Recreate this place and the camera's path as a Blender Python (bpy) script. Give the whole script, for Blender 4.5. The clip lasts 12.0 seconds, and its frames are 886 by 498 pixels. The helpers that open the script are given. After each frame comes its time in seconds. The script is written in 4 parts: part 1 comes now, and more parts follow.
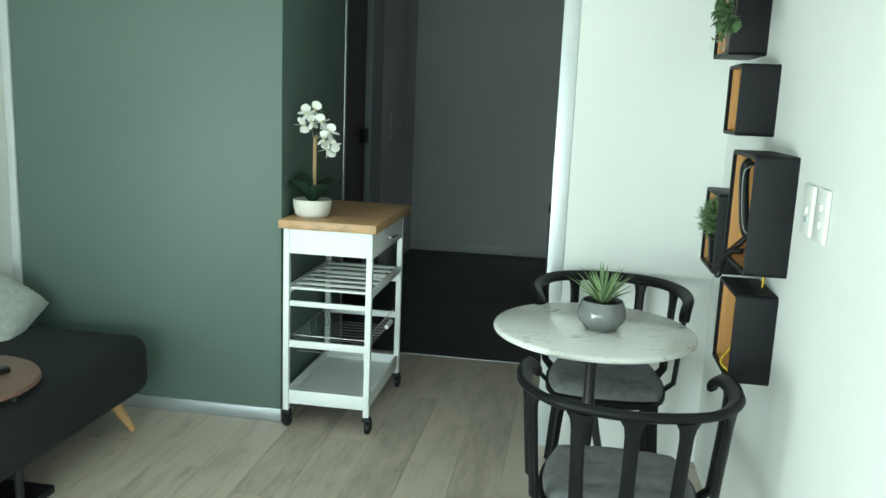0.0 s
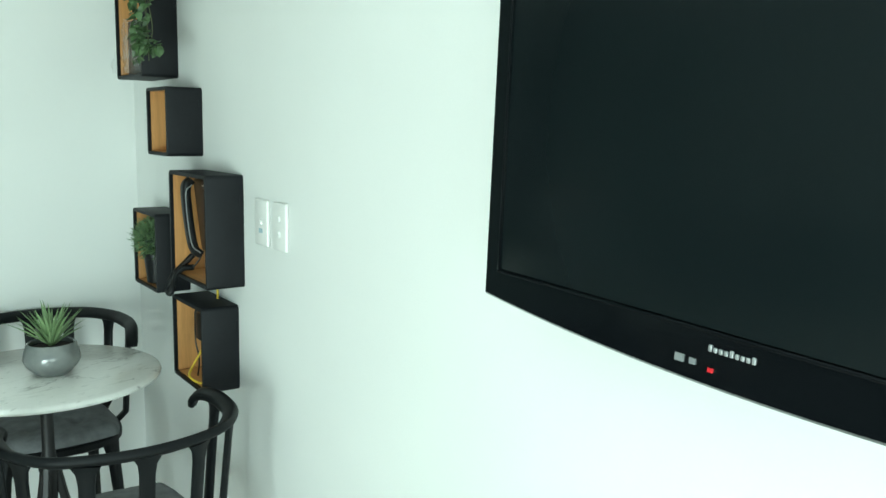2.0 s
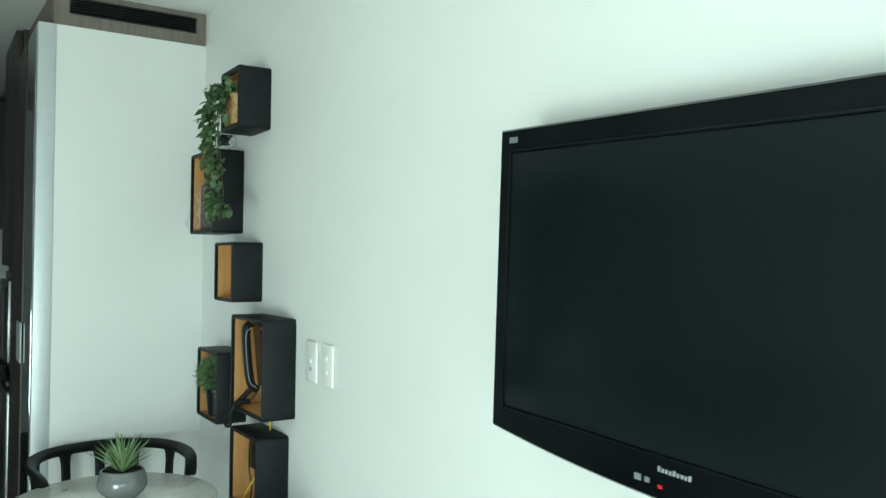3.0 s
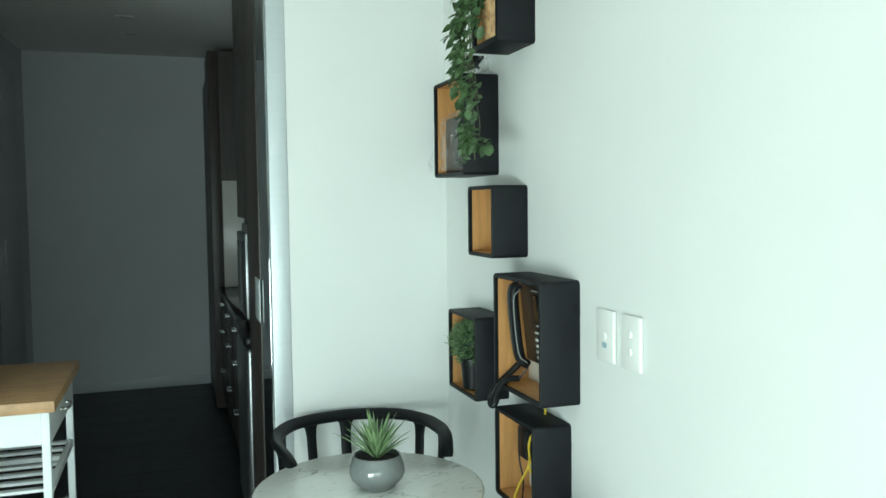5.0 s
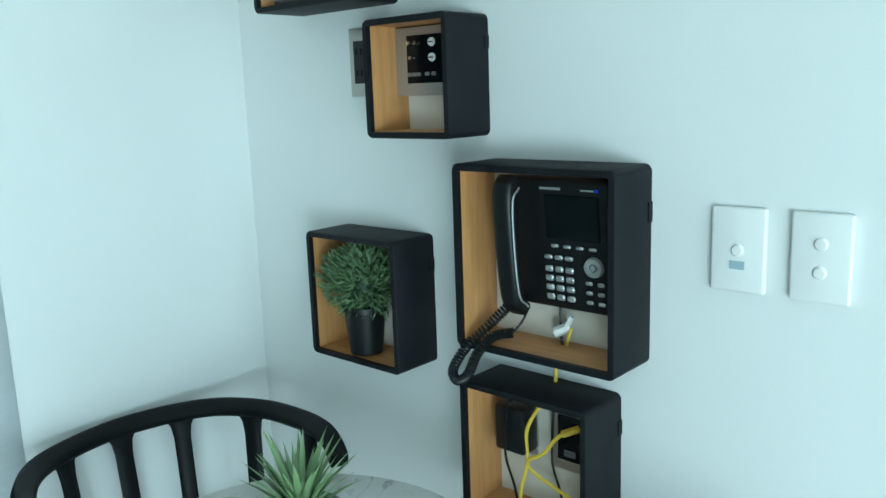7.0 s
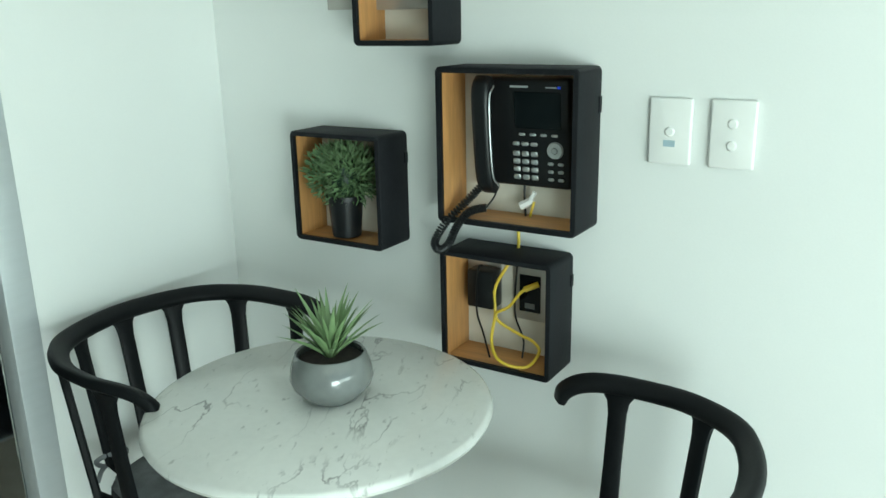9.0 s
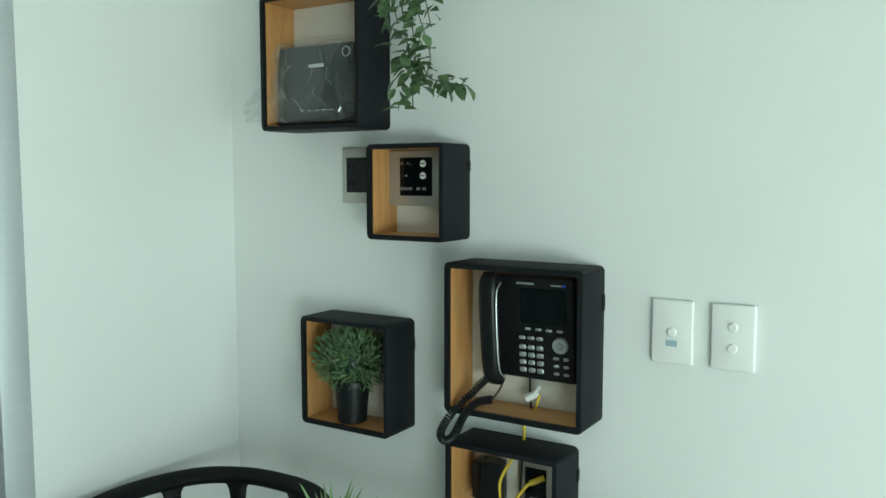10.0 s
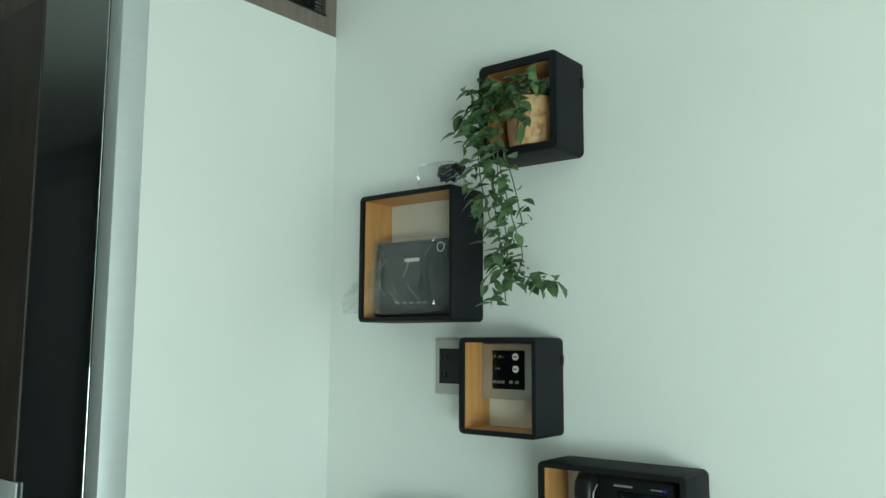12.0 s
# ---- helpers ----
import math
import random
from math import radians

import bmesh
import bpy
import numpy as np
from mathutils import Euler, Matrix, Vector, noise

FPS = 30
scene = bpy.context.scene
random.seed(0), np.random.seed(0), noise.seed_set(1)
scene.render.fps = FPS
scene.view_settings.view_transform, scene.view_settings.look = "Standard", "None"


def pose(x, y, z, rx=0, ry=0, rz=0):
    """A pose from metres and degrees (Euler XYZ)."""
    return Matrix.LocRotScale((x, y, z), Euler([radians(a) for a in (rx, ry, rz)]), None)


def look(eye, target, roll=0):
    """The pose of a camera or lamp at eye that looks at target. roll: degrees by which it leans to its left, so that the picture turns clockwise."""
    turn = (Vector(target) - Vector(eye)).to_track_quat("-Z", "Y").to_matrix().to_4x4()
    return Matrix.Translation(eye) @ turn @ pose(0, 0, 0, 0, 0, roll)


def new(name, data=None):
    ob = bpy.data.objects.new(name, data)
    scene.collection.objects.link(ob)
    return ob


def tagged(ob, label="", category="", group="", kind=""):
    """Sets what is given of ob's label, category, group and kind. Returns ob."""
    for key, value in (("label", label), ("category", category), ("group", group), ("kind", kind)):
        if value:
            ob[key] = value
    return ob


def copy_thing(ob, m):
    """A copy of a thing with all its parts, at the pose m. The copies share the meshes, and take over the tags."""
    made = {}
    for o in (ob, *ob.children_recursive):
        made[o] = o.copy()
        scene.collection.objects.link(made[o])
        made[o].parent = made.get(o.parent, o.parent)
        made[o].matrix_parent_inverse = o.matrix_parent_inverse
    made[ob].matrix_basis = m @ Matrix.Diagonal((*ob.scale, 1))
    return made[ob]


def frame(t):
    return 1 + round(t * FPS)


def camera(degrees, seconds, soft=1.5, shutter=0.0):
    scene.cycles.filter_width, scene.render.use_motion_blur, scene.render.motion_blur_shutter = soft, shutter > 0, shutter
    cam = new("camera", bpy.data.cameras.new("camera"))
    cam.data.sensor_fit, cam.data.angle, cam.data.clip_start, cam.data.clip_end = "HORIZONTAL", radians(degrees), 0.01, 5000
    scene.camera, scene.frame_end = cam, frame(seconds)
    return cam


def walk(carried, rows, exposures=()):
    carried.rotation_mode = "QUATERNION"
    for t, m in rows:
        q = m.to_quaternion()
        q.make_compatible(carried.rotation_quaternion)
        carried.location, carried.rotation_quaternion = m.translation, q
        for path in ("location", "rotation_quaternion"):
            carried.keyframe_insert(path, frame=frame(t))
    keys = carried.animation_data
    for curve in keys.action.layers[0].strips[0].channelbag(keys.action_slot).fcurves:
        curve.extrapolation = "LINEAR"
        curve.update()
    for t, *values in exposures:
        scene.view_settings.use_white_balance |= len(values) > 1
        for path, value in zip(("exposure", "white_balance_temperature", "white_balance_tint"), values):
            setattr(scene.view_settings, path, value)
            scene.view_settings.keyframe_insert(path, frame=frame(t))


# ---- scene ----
cam = camera(57.4, 12.0)
PATH = [
    (0, (-0.586, -3.282, 1.437), (-0.885, -1.338, 1.074), 2.4),
    (0.5, (-0.612, -3.188, 1.43), (-0.53, -1.236, 1.002), 2.5),
    (1, (-0.714, -3.104, 1.427), (-0.333, -1.19, 0.986), 2.0),
    (1.5, (-0.772, -3.108, 1.444), (0.025, -1.317, 1.046), 1.4),
    (2, (-0.9, -3.242, 1.466), (0.272, -1.647, 1.174), 1.2),
    (2.5, (-0.956, -3.383, 1.517), (0.302, -1.829, 1.462), 1.0),
    (3, (-1.021, -3.512, 1.522), (0.061, -1.83, 1.551), 0.7),
    (3.5, (-1.085, -3.589, 1.537), (-0.231, -1.781, 1.575), -0.3),
    (5.5, (-0.964, -2.509, 1.517), (-0.332, -0.619, 1.35), -0.5),
    (6, (-1.019, -2.137, 1.47), (-0.144, -0.353, 1.242), -0.4),
    (6.5, (-1.077, -1.833, 1.462), (0.096, -0.237, 1.18), -1.1),
    (7, (-1.148, -1.648, 1.446), (0.311, -0.334, 1.066), -2.0),
    (7.5, (-1.353, -1.604, 1.418), (0.255, -0.538, 0.889), -2.4),
    (9.5, (-1.541, -1.649, 1.425), (0.102, -0.643, 0.887), -0.5),
    (10, (-1.557, -1.642, 1.506), (0.132, -0.585, 1.329), -0.0),
    (10.5, (-1.561, -1.645, 1.55), (0.12, -0.562, 1.574), 0.8),
    (11, (-1.543, -1.668, 1.55), (0.107, -0.552, 1.731), 0.8),
    (11.5, (-1.552, -1.667, 1.574), (0.087, -0.556, 1.854), 0.8),
    (12, (-1.562, -1.649, 1.564), (-0.011, -0.408, 1.797), 0.3),
]
LIGHT = [(0, 0.50, 6200, -11), (0.5, 0.32, 6350, -11), (1.0, 0.29, 6150, -13), (2.0, 0.30, 6050, -14), (2.5, 0.34, 6100, -12), (3.0, 0.10, 6050, -13), (3.5, 0.34, 6100, -12), (5.5, 0.40, 5900, -11), (6.0, 0.37, 5450, -13), (6.5, 0.32, 4850, -12), (7.0, 0.32, 5200, -13), (7.5, 0.32, 6000, -12), (9.5, 0.42, 6100, -11), (10.0, 0.08, 6050, -13), (10.5, 0.21, 6150, -13), (11.5, 0.15, 6200, -13), (12, 0.08, 6150, -15)]
walk(cam, [(t, look(eye, target, roll)) for t, eye, target, roll in PATH], LIGHT)

# ---- daylight ----
CEIL, HALL_CEIL = 2.58, 2.79
world = bpy.data.worlds.new("sky")
scene.world = world
world.use_nodes = True
wn = world.node_tree
sky = wn.nodes.new("ShaderNodeTexSky")
sky.sky_type, sky.sun_disc = "NISHITA", False
sky.sun_elevation, sky.sun_rotation = radians(48), radians(20)
wn.nodes["Background"].inputs["Strength"].default_value = 0.12
wn.links.new(sky.outputs["Color"], wn.nodes["Background"].inputs["Color"])


def lamp(name, kind, energy, m, colour, size=None):
    data = bpy.data.lights.new(name, kind)
    data.energy, data.color = energy, colour
    if kind == "AREA":
        data.shape, data.size, data.size_y = "RECTANGLE", size[0], size[1]
    else:
        data.angle = radians(0.5)
    ob = new(name, data)
    ob.matrix_world = m
    return ob


sun_way = Vector((math.sin(radians(20)) * math.cos(radians(48)), math.cos(radians(20)) * math.cos(radians(48)), math.sin(radians(48))))
lamp("sun", "SUN", 2.5, look(sun_way * 20, (0, 0, 0)), (1.0, 0.95, 0.88))
lamp("window_daylight", "AREA", 46, look((-1.65, -5.16, 0.70), (-1.65, 0, 0.95)), (0.95, 1.0, 1.0), (2.5, 1.3))
# added fill at an assumed west window, tuned to brighten the east wall
lamp("assumed_side_window_fill", "AREA", 76, look((-3.02, -3.9, 0.55), (0, -2.9, 1.0)), (0.95, 1.0, 1.0), (1.7, 1.0))


# ---- materials ----
def mat(name, colour, rough=0.5, metal=0.0, var=0.12, size=6.0, bump=0.0, fine=60.0, stretch=(1, 1, 1), coat=0.0, per_object=0.0, spec=0.5):
    """A principled material with variation at two scales, in metres of the object's own space."""
    m = bpy.data.materials.new(name)
    m.use_nodes = True
    nt = m.node_tree
    p = nt.nodes["Principled BSDF"]
    tc = nt.nodes.new("ShaderNodeTexCoord")
    mp = nt.nodes.new("ShaderNodeMapping")
    mp.inputs["Scale"].default_value = stretch
    nt.links.new(tc.outputs["Object"], mp.inputs["Vector"])
    vec = mp.outputs["Vector"]
    if per_object:
        info = nt.nodes.new("ShaderNodeObjectInfo")
        add = nt.nodes.new("ShaderNodeVectorMath")
        add.operation = "MULTIPLY_ADD"
        comb = nt.nodes.new("ShaderNodeCombineXYZ")
        for k in range(3):
            nt.links.new(info.outputs["Random"], comb.inputs[k])
        nt.links.new(comb.outputs[0], add.inputs[0])
        add.inputs[1].default_value = (37, 53, 71)
        nt.links.new(vec, add.inputs[2])
        vec = add.outputs[0]
    n1, n2 = nt.nodes.new("ShaderNodeTexNoise"), nt.nodes.new("ShaderNodeTexNoise")
    n1.inputs["Scale"].default_value, n2.inputs["Scale"].default_value = size, fine
    n1.inputs["Detail"].default_value, n2.inputs["Detail"].default_value = 4, 3
    nt.links.new(vec, n1.inputs["Vector"]), nt.links.new(vec, n2.inputs["Vector"])
    mix = nt.nodes.new("ShaderNodeMath")
    mix.operation = "MULTIPLY_ADD"
    nt.links.new(n2.outputs[0], mix.inputs[0])
    mix.inputs[1].default_value = 0.45
    nt.links.new(n1.outputs[0], mix.inputs[2])
    out = mix.outputs[0]
    if per_object:
        shift = nt.nodes.new("ShaderNodeMath")
        shift.operation = "MULTIPLY_ADD"
        nt.links.new(info.outputs["Random"], shift.inputs[0])
        shift.inputs[1].default_value = per_object
        nt.links.new(out, shift.inputs[2])
        out = shift.outputs[0]
    ramp = nt.nodes.new("ShaderNodeValToRGB")
    lo, hi = 1 - var, 1 + var
    ramp.color_ramp.elements[0].position, ramp.color_ramp.elements[1].position = 0.45, 1.0 + per_object
    ramp.color_ramp.elements[0].color = (*[c * lo for c in colour], 1)
    ramp.color_ramp.elements[1].color = (*[min(c * hi, 1) for c in colour], 1)
    nt.links.new(out, ramp.inputs[0])
    nt.links.new(ramp.outputs[0], p.inputs["Base Color"])
    rr = nt.nodes.new("ShaderNodeMapRange")
    rr.inputs["To Min"].default_value, rr.inputs["To Max"].default_value = max(rough - 0.08, 0.02), min(rough + 0.08, 1)
    nt.links.new(n1.outputs[0], rr.inputs["Value"])
    nt.links.new(rr.outputs[0], p.inputs["Roughness"])
    p.inputs["Metallic"].default_value = metal
    p.inputs["Coat Weight"].default_value = coat
    p.inputs["Specular IOR Level"].default_value = spec
    if bump:
        b = nt.nodes.new("ShaderNodeBump")
        b.inputs["Strength"].default_value, b.inputs["Distance"].default_value = bump, 0.002
        nt.links.new(n2.outputs[0], b.inputs["Height"])
        nt.links.new(b.outputs[0], p.inputs["Normal"])
    return m


def veined(name, base, vein, rough, size, width, coat=0.2, stretch=(1, 1, 1), specks=0.0):
    """Stone or knotted wood: thin uneven veins on a clouded ground."""
    m = mat(name, base, rough, var=0.06, size=size, coat=coat)
    nt = m.node_tree
    p = nt.nodes["Principled BSDF"]
    old = p.inputs["Base Color"].links[0].from_socket
    tc = nt.nodes.new("ShaderNodeTexCoord")
    mp = nt.nodes.new("ShaderNodeMapping")
    mp.inputs["Scale"].default_value = stretch
    mp.inputs["Rotation"].default_value = (0, 0, 0.6)
    nt.links.new(tc.outputs["Object"], mp.inputs["Vector"])
    n = nt.nodes.new("ShaderNodeTexNoise")
    n.inputs["Scale"].default_value, n.inputs["Detail"].default_value, n.inputs["Distortion"].default_value = size, 8, 0.35
    nt.links.new(mp.outputs[0], n.inputs["Vector"])
    d = nt.nodes.new("ShaderNodeMath")
    d.operation = "SUBTRACT"
    d.inputs[1].default_value = 0.5
    nt.links.new(n.outputs[0], d.inputs[0])
    a = nt.nodes.new("ShaderNodeMath")
    a.operation = "ABSOLUTE"
    nt.links.new(d.outputs[0], a.inputs[0])
    r = nt.nodes.new("ShaderNodeMapRange")
    r.inputs["From Max"].default_value = width
    r.inputs["To Min"].default_value, r.inputs["To Max"].default_value = 1, 0
    nt.links.new(a.outputs[0], r.inputs["Value"])
    n3 = nt.nodes.new("ShaderNodeTexNoise")
    n3.inputs["Scale"].default_value = size * 1.3
    nt.links.new(tc.outputs["Object"], n3.inputs["Vector"])
    r3 = nt.nodes.new("ShaderNodeMapRange")
    r3.inputs["From Min"].default_value, r3.inputs["From Max"].default_value = 0.46, 0.70
    nt.links.new(n3.outputs[0], r3.inputs["Value"])
    mu = nt.nodes.new("ShaderNodeMath")
    mu.operation = "MULTIPLY"
    nt.links.new(r.outputs[0], mu.inputs[0]), nt.links.new(r3.outputs[0], mu.inputs[1])
    if specks:
        n4 = nt.nodes.new("ShaderNodeTexNoise")
        n4.inputs["Scale"].default_value, n4.inputs["Detail"].default_value = 34, 4
        nt.links.new(mp.outputs[0], n4.inputs["Vector"])
        r4 = nt.nodes.new("ShaderNodeMapRange")
        r4.inputs["From Min"].default_value, r4.inputs["From Max"].default_value, r4.inputs["To Max"].default_value = 0.63, 0.74, specks
        nt.links.new(n4.outputs[0], r4.inputs["Value"])
        top = nt.nodes.new("ShaderNodeMath")
        top.operation = "MAXIMUM"
        nt.links.new(mu.outputs[0], top.inputs[0]), nt.links.new(r4.outputs[0], top.inputs[1])
        mu = top
    mx = nt.nodes.new("ShaderNodeMix")
    mx.data_type = "RGBA"
    nt.links.new(mu.outputs[0], mx.inputs[0])
    nt.links.new(old, mx.inputs[6])
    mx.inputs[7].default_value = (*vein, 1)
    nt.links.new(mx.outputs[2], p.inputs["Base Color"])
    return m


def film_material(name, share):
    """Thin clear plastic film: mostly see-through, with glints."""
    m = bpy.data.materials.new(name)
    m.use_nodes = True
    nt = m.node_tree
    nt.nodes.remove(nt.nodes["Principled BSDF"])
    tr, gl, mx = nt.nodes.new("ShaderNodeBsdfTransparent"), nt.nodes.new("ShaderNodeBsdfGlossy"), nt.nodes.new("ShaderNodeMixShader")
    gl.inputs["Roughness"].default_value = 0.16
    df = nt.nodes.new("ShaderNodeBsdfDiffuse")
    df.inputs["Color"].default_value = (0.8, 0.82, 0.82, 1)
    m2 = nt.nodes.new("ShaderNodeMixShader")
    m2.inputs[0].default_value = 0.22
    nt.links.new(gl.outputs[0], m2.inputs[1]), nt.links.new(df.outputs[0], m2.inputs[2])
    mx.inputs[0].default_value = share
    nt.links.new(tr.outputs[0], mx.inputs[1]), nt.links.new(m2.outputs[0], mx.inputs[2])
    nt.links.new(mx.outputs[0], nt.nodes["Material Output"].inputs["Surface"])
    return m


WHITE = mat("white_wall_paint", (0.76, 0.77, 0.755), 0.6, var=0.02, size=2.5, bump=0.12, fine=220)
CEILING = mat("ceiling_paint", (0.86, 0.86, 0.85), 0.8, var=0.02, size=2, bump=0.1, fine=180)
GREY_WALL = mat("grey_wall_paint", (0.64, 0.66, 0.68), 0.6, var=0.04, size=2, bump=0.1, fine=200)
SPLASH = mat("pale_splashback", (0.62, 0.60, 0.57), 0.25, var=0.05)
GREEN_GLASS = mat("frosted_green_glass", (0.122, 0.172, 0.152), 0.50, var=0.05, size=1.2, spec=0.35)
ALU = mat("brushed_aluminium", (0.42, 0.45, 0.48), 0.42, 0.7, var=0.06, stretch=(1, 1, 20), size=8)
EDGE_STRIP = mat("satin_aluminium_edging", (0.60, 0.63, 0.65), 0.4, 0.4, var=0.03, stretch=(1, 1, 12), size=6)
PALE_TRIM = mat("pale_grey_lacquer", (0.58, 0.61, 0.62), 0.35, var=0.02)
PLANK = mat("grey_oak_laminate", (0.42, 0.37, 0.31), 0.42, var=0.34, size=3.6, fine=14, stretch=(4.5, 0.8, 1), bump=0.15, per_object=0.4)
TILE = mat("black_stone_tile", (0.020, 0.021, 0.024), 0.45, var=0.25, size=6, bump=0.15, per_object=0.2)
GROUT = mat("dark_grout", (0.05, 0.05, 0.05), 0.9)
DARK_OAK = mat("dark_grey_oak_veneer", (0.052, 0.042, 0.036), 0.42, var=0.35, size=9, fine=50, stretch=(5, 5, 0.5), bump=0.15)
VENT_OAK = mat("grey_brown_oak_veneer", (0.17, 0.14, 0.12), 0.5, var=0.25, size=9, fine=60, stretch=(5, 5, 0.5))
BLACK_GLASS = mat("black_gloss_glass", (0.02, 0.023, 0.025), 0.08, var=0.05)
TINTED_MIRROR = mat("grey_tinted_mirror", (0.50, 0.54, 0.54), 0.03, 1.0, var=0.02)
BLACK_PAINT = mat("matt_black_wood_paint", (0.010, 0.011, 0.013), 0.5, var=0.2, size=14, bump=0.2, fine=90, spec=0.16)
PINE = mat("golden_pine", (0.52, 0.27, 0.095), 0.45, var=0.22, size=8, fine=40, stretch=(6, 6, 0.6), bump=0.1)
PINE_FLAT = mat("golden_pine_flat", (0.52, 0.27, 0.095), 0.45, var=0.22, size=8, fine=40, stretch=(6, 0.6, 6), bump=0.1)
CREAM = mat("cream_backing_paint", (0.66, 0.62, 0.54), 0.6, var=0.04)
BLACK_PLASTIC = mat("satin_black_plastic", (0.008, 0.009, 0.010), 0.36, var=0.12, size=20, spec=0.3)
CHAIR_BLACK = mat("black_moulded_plastic", (0.007, 0.008, 0.009), 0.45, var=0.12, size=10, bump=0.08, fine=300, spec=0.14)
GLOSS_BLACK = mat("gloss_black_plastic", (0.004, 0.005, 0.006), 0.10, var=0.1, spec=0.2)
SCREEN = mat("dark_display_glass", (0.006, 0.009, 0.010), 0.20, var=0.05, spec=0.11)
IRON = mat("black_cast_iron", (0.015, 0.015, 0.016), 0.45, 0.3, var=0.2, size=20, bump=0.2)
SILVER = mat("silver_plastic", (0.55, 0.57, 0.58), 0.3, 0.7, var=0.05)
STEEL = mat("stainless_steel", (0.26, 0.27, 0.28), 0.32, 0.9, var=0.06, stretch=(1, 1, 15))
CHROME = mat("chrome", (0.75, 0.76, 0.78), 0.1, 1.0, var=0.03)
WHITE_PLASTIC = mat("white_switch_plastic", (0.80, 0.80, 0.78), 0.32, var=0.02)
CART_WHITE = mat("white_cart_lacquer", (0.80, 0.83, 0.84), 0.4, var=0.03, size=8)
BUTCHER = mat("oiled_rubberwood", (0.47, 0.29, 0.15), 0.42, var=0.28, size=6, fine=30, stretch=(2, 9, 4), bump=0.1)
MARBLE = veined("white_marble", (0.78, 0.78, 0.75), (0.24, 0.235, 0.23), 0.20, 5.5, 0.014, stretch=(0.8, 1.9, 1), specks=0.6)
CUSHION = mat("grey_woven_fabric", (0.15, 0.155, 0.16), 0.95, var=0.3, size=30, fine=420, bump=0.8)
SOFA = mat("charcoal_sofa_fabric", (0.010, 0.013, 0.015), 0.9, var=0.2, size=25, fine=350, bump=0.5)
PILLOW = mat("pale_quilted_fabric", (0.48, 0.50, 0.48), 0.9, var=0.18, size=35, fine=260, bump=0.9)
BEECH = mat("beech_wood", (0.52, 0.32, 0.15), 0.4, var=0.15, stretch=(5, 5, 0.6))
WALNUT = mat("brown_walnut", (0.17, 0.095, 0.07), 0.35, var=0.25, size=8, stretch=(1, 6, 1))
CERAMIC = mat("grey_glazed_ceramic", (0.175, 0.185, 0.18), 0.14, var=0.12, size=16, coat=0.5)
POT_WHITE = mat("cream_ceramic", (0.74, 0.71, 0.65), 0.4, var=0.04)
SOIL = mat("dark_soil", (0.02, 0.015, 0.012), 0.95, var=0.5, size=60, bump=1.0)
LEAF_IVY = mat("ivy_leaf", (0.062, 0.105, 0.042), 0.42, var=0.5, size=30, per_object=0.3)
LEAF_AGAVE = mat("succulent_leaf", (0.17, 0.25, 0.115), 0.45, var=0.3, size=20, per_object=0.3)
LEAF_BUSH = mat("rosemary_leaf", (0.115, 0.185, 0.080), 0.55, var=0.45, size=40)
LEAF_ORCHID = mat("orchid_leaf", (0.012, 0.035, 0.018), 0.4, var=0.2)
STEM = mat("green_brown_stem", (0.09, 0.10, 0.045), 0.6)
ORCHID_STEM = mat("tan_orchid_stake", (0.36, 0.25, 0.13), 0.6)
PETAL = mat("white_petal", (0.82, 0.82, 0.78), 0.5, var=0.04, size=30)
PETAL_HEART = mat("yellow_green_petal_heart", (0.6, 0.58, 0.18), 0.5)
BASKET = veined("burl_pattern_pot", (0.60, 0.38, 0.19), (0.24, 0.11, 0.04), 0.5, 30, 0.11, coat=0)
YELLOW = mat("yellow_cable", (0.72, 0.52, 0.05), 0.45, var=0.05)
GREY_RUBBER = mat("grey_rubber", (0.10, 0.105, 0.11), 0.6)
FILM = film_material("clear_plastic_bag", 0.09)
FILM_FOLD = film_material("folded_plastic_film", 0.24)
RED_LED = mat("red_led", (0.6, 0.02, 0.03), 0.3)
BLUE_LED = mat("blue_led", (0.02, 0.06, 0.8), 0.3)
SOCKET_GREY = mat("champagne_metal_plate", (0.42, 0.40, 0.37), 0.35, 0.6, var=0.05)


# ---- mesh helpers ----
def block(bm, x0, x1, y0, y1, z0, z1, bevel=0.0, seg=2):
    """Adds a box, with its edges rounded, to bm."""
    t = bmesh.new()
    bmesh.ops.create_cube(t, size=1, matrix=Matrix.Translation(((x0 + x1) / 2, (y0 + y1) / 2, (z0 + z1) / 2)) @ Matrix.Diagonal((x1 - x0, y1 - y0, z1 - z0, 1)))
    if bevel:
        bmesh.ops.bevel(t, geom=t.edges[:], offset=bevel, segments=seg, profile=0.5, affect="EDGES")
    t.normal_update()
    for f in t.faces:
        f.material_index = int(max(abs(c) for c in f.normal) > 0.999)  # flat sides, told from the rounding
    merge(bm, t)
    return bm


def merge(bm, t, m=None):
    if m is not None:
        bmesh.ops.transform(t, matrix=m, verts=t.verts)
    me = bpy.data.meshes.new("tmp")
    t.to_mesh(me)
    t.free()
    bm.from_mesh(me)
    bpy.data.meshes.remove(me)


def B(*a, **k):
    return block(bmesh.new(), *a, **k)


